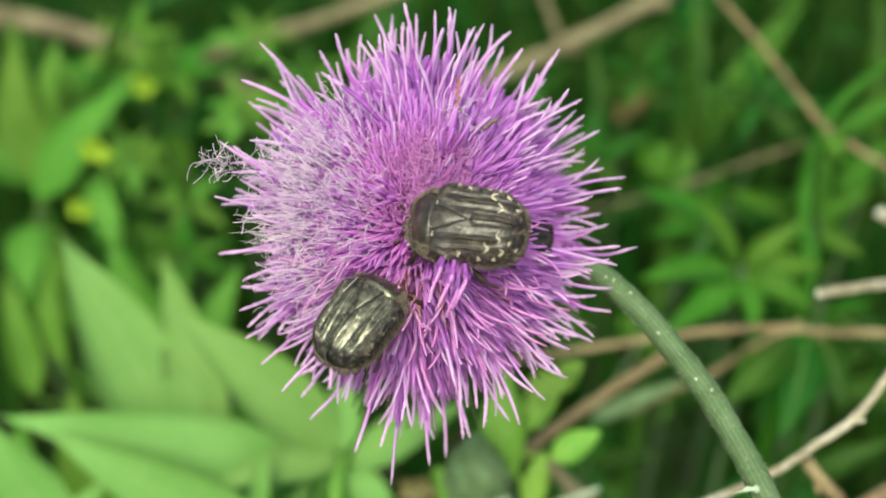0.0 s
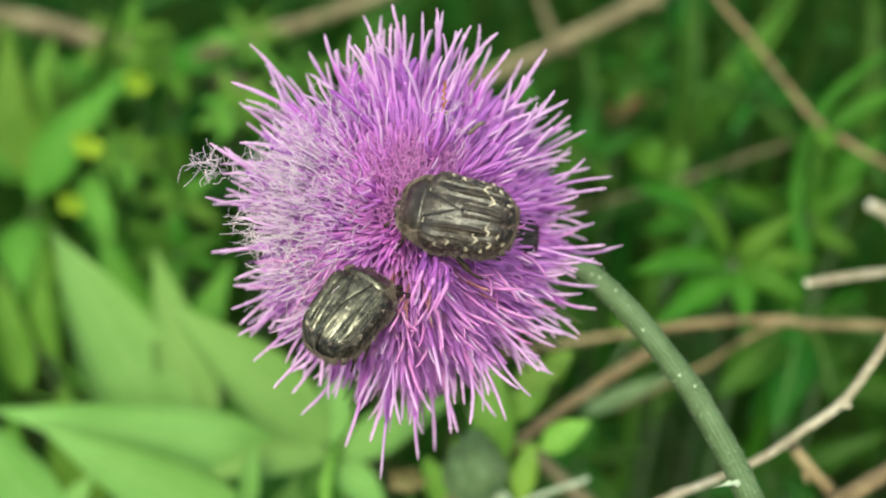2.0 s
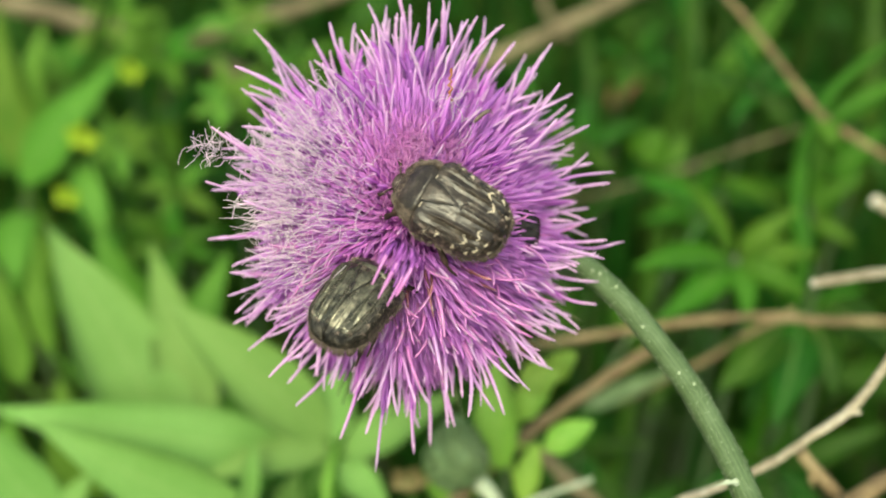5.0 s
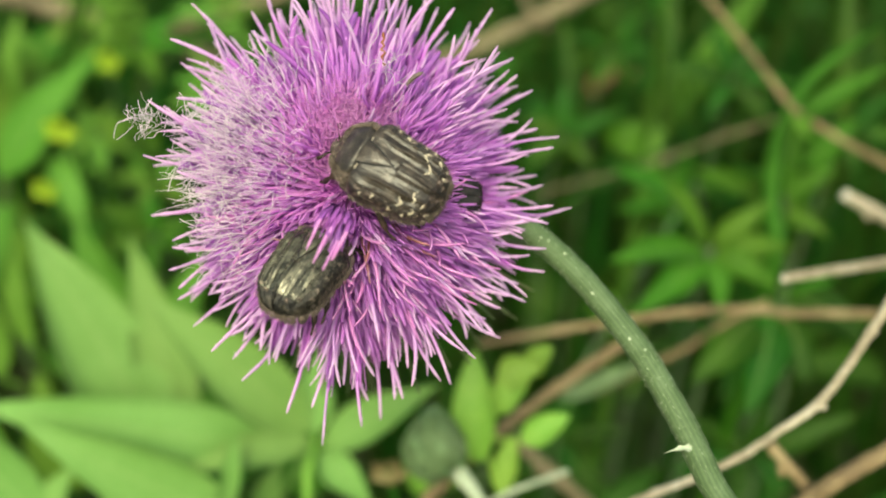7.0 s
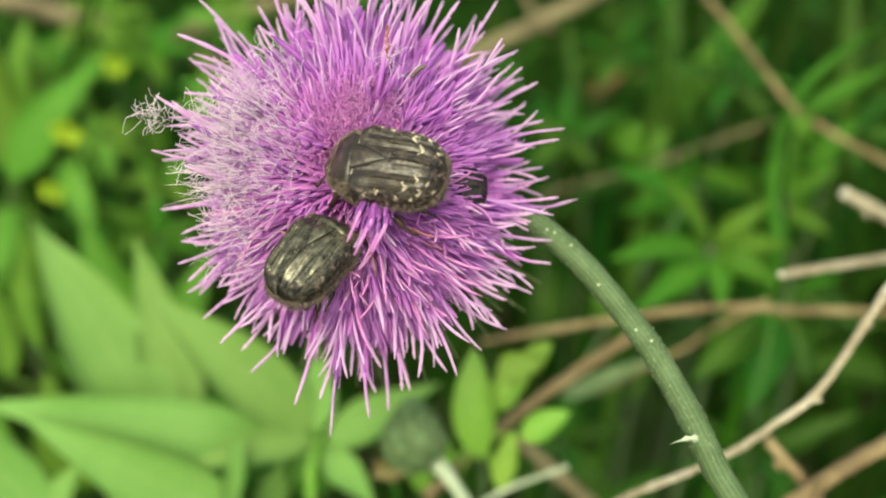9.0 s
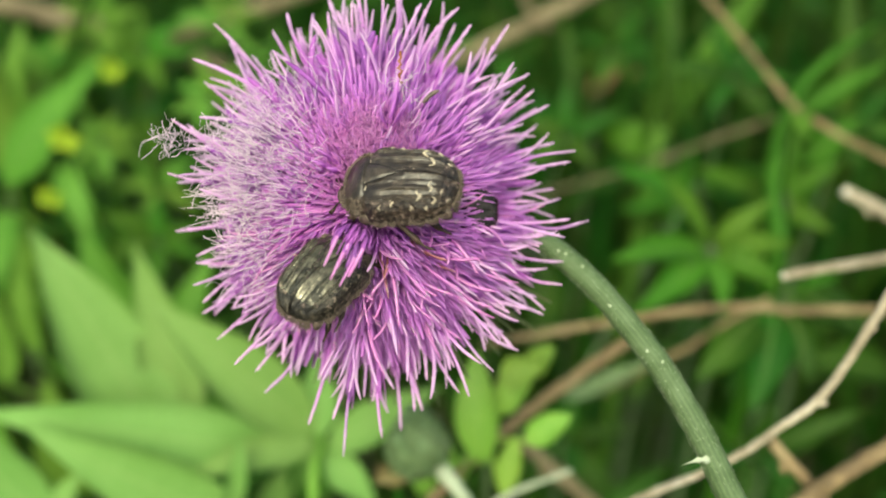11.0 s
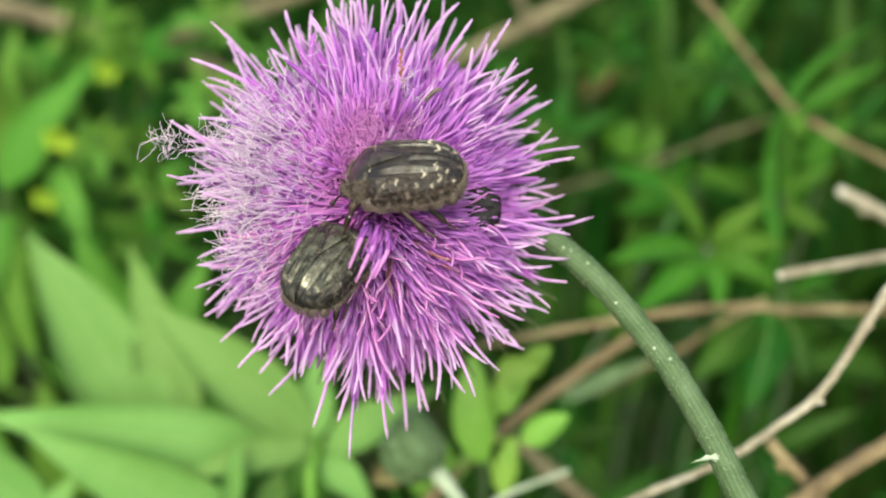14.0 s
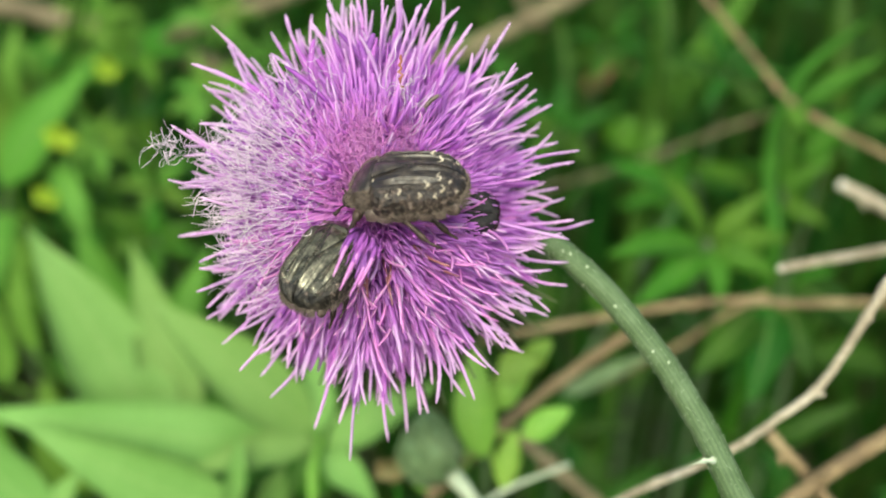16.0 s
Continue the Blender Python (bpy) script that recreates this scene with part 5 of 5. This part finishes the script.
    # a broad band of hair round the collar, and short hair on the flanks and the tail
    for name, count, mat, label in (("collar_hair", 1900, COLLAR_HAIR, "dense brownish grey hair round the pronotum"), ("hair_fringe", 1500, FRINGE, "short hairs along the edges")):
        s = Shape()
        for q in range(count):
            side = g.choice((1, -1))
            if name == "collar_hair":
                x = 1.9 + 2.82 * g.random() ** 0.8
                a = side * (g.uniform(0.85, 1.75) if g.random() < 0.7 or x < 3.9 else g.uniform(0.0, 1.0))
                p = collar_at(x, a)
                out = Vector((0.3, math.sin(a) * 0.8, math.cos(a) * 0.8 + 0.2))
            elif q < 1000:
                x = g.uniform(-5.0, 2.2)
                p = case_at(x, g.uniform(0.80, 1.0), side) if g.random() < 0.5 else Vector((x, side * profile(CASE_PLAN, x) * g.uniform(0.85, 1.02), g.uniform(-0.8, 0.1)))
                out = Vector((-0.3, side, 0.1))
            else:
                a = g.uniform(-1.5, 1.5)
                p = Vector((-5.0 + 0.16 * abs(a) ** 2, 1.7 * math.sin(a), g.uniform(-0.7, 0.5)))
                out = Vector((-1, 0.4 * math.sin(a), 0.2))
            d = (out + Vector((g.gauss(-0.25, 0.5), g.gauss(0, 0.5), g.gauss(0.1, 0.45)))).normalized()
            n = g.uniform(0.14, 0.42) if name == "collar_hair" else g.uniform(0.14, 0.36)
            s.tube([p * k, (p + d * n * 0.6) * k, (p + d * n + Vector((-0.1, 0, -0.05))) * k], [0.024 * k, 0.022 * k, 0.008 * k], 3)
        tagged(part(name, s, mat if case is not ELYTRON_DARK else LEG, root, label), kind="stuff")
    return root


beetle_upper = beetle("dark bronze flower chafer with pale flecks on the thistle", ELYTRON, 1, 1.14, 0.7, 8)
beetle_lower = beetle("olive black flower chafer with its head among florets", ELYTRON_OLIVE, 2, 1.07, 0.2, 26)
beetle_hidden = beetle("black flower chafer half hidden behind the florets", ELYTRON_DARK, 3, 0.80, 0.2)

# seconds, shift of the head (mm), yaw, pitch, roll
SWAY = [
    (0, 0.00, 0.00, 0.00, 0.00, 0.00, 0.00),
    (0.5, 0.51, 1.60, -0.65, 0.34, 0.22, -0.22),
    (1, -0.13, 2.11, -0.70, 0.03, 0.57, -0.59),
    (1.5, -0.47, 1.94, -0.40, 0.14, -0.07, -0.37),
    (2, 0.36, 1.40, -1.91, -0.30, 1.92, -0.09),
    (2.5, -2.64, 1.98, 1.09, -0.09, -1.86, 0.42),
    (3, 0.46, 2.29, -1.01, 0.05, 1.06, -0.58),
    (3.5, -3.60, 3.05, 1.38, -0.57, -1.33, -0.58),
    (3.7, -4.05, 0.88, 0.76, -0.15, -2.07, -0.62),
    (5.8, 1.37, 3.17, 0.10, 0.46, -0.19, 2.04),
    (6, -1.41, 0.85, 1.83, -0.02, -0.38, 0.72),
    (6.5, -0.52, 2.42, -0.45, 0.23, -0.19, -0.10),
    (7, -3.89, 0.08, 3.97, -1.76, -2.29, -0.00),
    (7.5, -0.26, -2.73, 3.85, -0.25, -0.50, 1.21),
    (8, -4.75, -0.39, 4.78, -1.34, -1.57, -1.66),
    (8.5, -1.56, -2.23, 2.24, -0.37, -0.58, 0.03),
    (9, -2.69, -1.02, 4.06, -2.35, -1.59, -0.13),
    (9.2, -1.80, -2.12, 3.11, -2.33, -1.81, 0.27),
    (11.3, -1.66, 0.74, 2.76, -3.19, -2.33, 0.38),
    (11.5, -1.72, -0.43, 3.44, -3.32, -1.85, 0.02),
    (12, -1.16, -0.26, 3.21, -3.29, -2.38, 0.54),
    (12.5, -0.68, -0.34, 2.24, -3.18, -1.00, 0.17),
    (13, -2.02, -0.76, 2.42, -3.35, -2.50, -0.39),
    (13.5, -1.90, -1.77, 2.36, -3.41, -3.06, 0.39),
    (14, -1.10, -0.54, 2.67, -3.43, -1.30, -0.18),
    (14.5, -1.93, -0.94, 2.63, -4.25, -2.31, -0.36),
    (15, -1.70, -0.23, 1.39, -3.52, 0.05, -0.26),
    (15.5, -1.94, -0.35, 1.70, -4.20, -0.30, -0.44),
    (16, -1.16, -0.32, 1.66, -3.73, -0.62, 0.10),
]
# seconds, place on the head (mm), turn in the face of the flower, roll, dip of the front
UPPER_ROWS = [
    (0, 4.34, -10.40, 0.15, 171.00, 15.00, 12.00),
    (0.5, 4.54, -10.40, 0.46, 170.50, 15.00, 11.50),
    (1, 4.50, -10.40, 0.82, 170.00, 16.50, 11.00),
    (1.5, 4.77, -10.40, 1.41, 168.00, 17.25, 10.50),
    (2, 4.77, -10.40, 1.44, 166.00, 15.00, 10.00),
    (2.5, 4.33, -10.40, 0.76, 164.00, 12.75, 9.33),
    (3, 4.33, -10.40, 1.70, 161.00, 12.75, 8.67),
    (3.5, 4.72, -10.40, 0.73, 160.00, 11.25, 8.00),
    (3.7, 4.64, -10.40, 0.76, 158.96, 11.07, 7.60),
    (5.8, 3.69, -10.40, 0.98, 148.04, 9.18, 3.40),
    (6, 3.60, -10.40, 1.02, 147.00, 9.00, 3.00),
    (6.5, 3.58, -10.40, 1.33, 146.00, 9.00, 3.67),
    (7, 4.53, -10.40, 0.98, 149.00, 10.50, 4.33),
    (7.5, 4.11, -10.40, 0.90, 154.00, 12.00, 5.00),
    (8, 3.60, -10.40, 1.86, 158.00, 15.00, 6.67),
    (8.5, 4.15, -10.40, 1.15, 164.00, 17.25, 8.33),
    (9, 3.88, -10.40, 0.42, 168.00, 19.50, 10.00),
    (9.2, 3.88, -10.40, 0.46, 168.43, 20.64, 10.08),
    (11.3, 3.88, -10.40, 0.94, 173.00, 32.61, 10.92),
    (11.5, 3.87, -10.40, 1.01, 172.71, 33.75, 11.00),
    (12, 3.67, -10.40, 0.99, 172.00, 36.00, 10.89),
    (12.5, 3.90, -10.40, 1.63, 170.00, 43.50, 10.78),
    (13, 3.84, -10.40, 1.29, 171.00, 46.50, 10.67),
    (13.5, 4.09, -10.40, 0.99, 171.50, 48.75, 10.56),
    (14, 3.97, -10.40, 1.84, 172.00, 48.75, 10.44),
    (14.5, 4.36, -10.40, 1.58, 172.00, 51.00, 10.33),
    (15, 4.28, -10.40, 1.94, 172.00, 51.00, 10.22),
    (15.5, 5.05, -10.40, 1.55, 172.00, 51.00, 10.11),
    (16, 4.28, -10.40, 1.51, 172.00, 51.00, 10.00),
]
LOWER_ROWS = [
    (0, -4.78, -8.70, -8.11, 63.00, 22.00, 22.00),
    (0.5, -5.26, -8.70, -7.65, 62.06, 22.00, 22.50),
    (1, -5.05, -8.70, -7.29, 61.14, 22.00, 23.00),
    (1.5, -4.63, -8.70, -7.62, 60.20, 22.00, 23.50),
    (2, -4.64, -8.70, -7.22, 62.26, 22.00, 24.00),
    (2.5, -4.63, -8.70, -7.41, 61.67, 22.00, 24.50),
    (3, -4.74, -8.70, -7.24, 61.67, 22.00, 25.00),
    (3.5, -4.47, -8.70, -7.76, 61.00, 22.00, 25.50),
    (3.7, -4.43, -8.70, -7.75, 61.40, 22.00, 25.70),
    (5.8, -3.95, -8.70, -7.73, 65.60, 22.00, 27.80),
    (6, -3.89, -8.70, -7.72, 66.00, 22.00, 28.00),
    (6.5, -3.84, -8.70, -8.02, 67.00, 22.00, 28.00),
    (7, -2.76, -8.70, -7.72, 68.00, 22.00, 28.00),
    (7.5, -2.41, -8.70, -7.22, 67.00, 22.00, 28.00),
    (8, -3.24, -8.70, -5.57, 66.00, 22.00, 28.00),
    (8.5, -2.46, -8.70, -6.96, 65.00, 22.00, 28.00),
    (9, -2.62, -8.70, -7.28, 64.00, 22.00, 28.00),
    (9.2, -2.62, -8.70, -7.25, 64.24, 22.00, 28.15),
    (11.3, -2.81, -8.70, -7.03, 62.04, 22.00, 29.67),
    (11.5, -2.84, -8.70, -7.01, 61.82, 22.00, 29.82),
    (12, -2.77, -8.70, -6.42, 62.70, 22.00, 30.18),
    (12.5, -2.80, -8.70, -5.66, 63.57, 22.00, 30.55),
    (13, -2.48, -8.70, -5.89, 66.45, 22.00, 30.91),
    (13.5, -2.50, -8.70, -5.74, 66.67, 22.00, 31.27),
    (14, -2.70, -8.70, -5.66, 67.33, 22.00, 31.64),
    (14.5, -2.44, -8.70, -5.84, 68.00, 22.00, 32.00),
    (15, -3.06, -8.70, -5.52, 67.00, 22.00, 31.33),
    (15.5, -2.28, -8.70, -5.34, 66.00, 22.00, 30.67),
    (16, -2.85, -8.70, -5.05, 65.00, 22.00, 30.00),
]


# seconds, swing of the tuft between the beetles (degrees about the upright axis of the head)
TUFT_ROWS = [(0, 7.0), (2, 6.0), (2.6, 2.0), (3.5, -6.0), (6, -4.0), (7.5, -2.0), (9, 6.0), (11.5, -6.0), (12.2, -7.0), (13, -5.0), (14, 2.0), (14.8, 2.0), (16, -2.0)]


def sway_at(t):
    rows = SWAY
    for a, b in zip(rows, rows[1:]):
        if a[0] <= t <= b[0]:
            f = (t - a[0]) / (b[0] - a[0])
            v = [p + (q - p) * f for p, q in zip(a, b)]
            break
    x, y, z, yaw, pitch, roll = v[1:]
    return SITE @ pose(*((Vector(HEAD) + Vector((x, y, z))) * MM), pitch, roll, yaw)


# seconds, place of the bud (mm, site axes)
BUD_ROWS = [
    (0, 5.3, 144.0, -36.5), (1, 6.1, 144.3, -37.3), (2, 6.9, 144.1, -37.5), (3, 5.5, 144.2, -35.6), (3.7, 3.2, 143.7, -35.0), (5.8, 3.8, 145.0, -35.2),
    (6.5, 4.6, 144.7, -35.6), (7.5, 0.9, 142.8, -33.0), (8.3, -0.7, 142.3, -33.3), (9.2, 0.0, 141.8, -33.1), (11.3, 0.0, 142.0, -33.3), (12, 0.5, 142.5, -33.4),
    (13, 0.0, 142.8, -33.5), (14, -0.3, 142.5, -33.8), (15, 1.4, 143.0, -34.8), (16, 2.0, 142.2, -35.2),
]


def seat(x, y, z, turn, roll, dip):
    """Pose on the head: the beetle's front points by turn degrees above +x in the flower's face, its back to the viewer;
    roll tips the back upwards, dip lowers the front into the florets."""
    a = radians(turn)
    front = Vector((math.cos(a), 0, math.sin(a)))
    back = Vector((0, -1, 0))
    up = Vector((-math.sin(a), 0, math.cos(a)))
    if up.z < 0:
        up = -up
    r = radians(roll)
    back = back * math.cos(r) + up * math.sin(r)
    d = radians(dip)
    front, back = front * math.cos(d) - back * math.sin(d), back * math.cos(d) + front * math.sin(d)
    side = back.cross(front)
    m = Matrix((front, side, back)).transposed().to_4x4()
    return Matrix.Translation(Vector((x, y, z)) * MM) @ m


def motions():
    walk(flower, [(row[0], sway_at(row[0])) for row in SWAY])
    for floret in flower_tuft:
        walk(floret, [(t, Matrix.Translation(floret.location) @ Matrix.Rotation(radians(swing), 4, "Z")) for t, swing in TUFT_ROWS])
    walk(side_bud, [(t, Matrix.Translation(W((x, y, z))) @ SITE.to_3x3().to_4x4()) for t, x, y, z in BUD_ROWS])
    walk(beetle_upper, [(row[0], sway_at(row[0]) @ seat(*row[1:])) for row in UPPER_ROWS])
    walk(beetle_lower, [(row[0], sway_at(row[0]) @ seat(*row[1:])) for row in LOWER_ROWS])
    walk(beetle_hidden, [(row[0], sway_at(row[0]) @ seat(9.6 - 0.04 * row[0], 0.7 - 0.10 * row[0], -0.5, 174, 8, 4)) for row in SWAY])


motions()
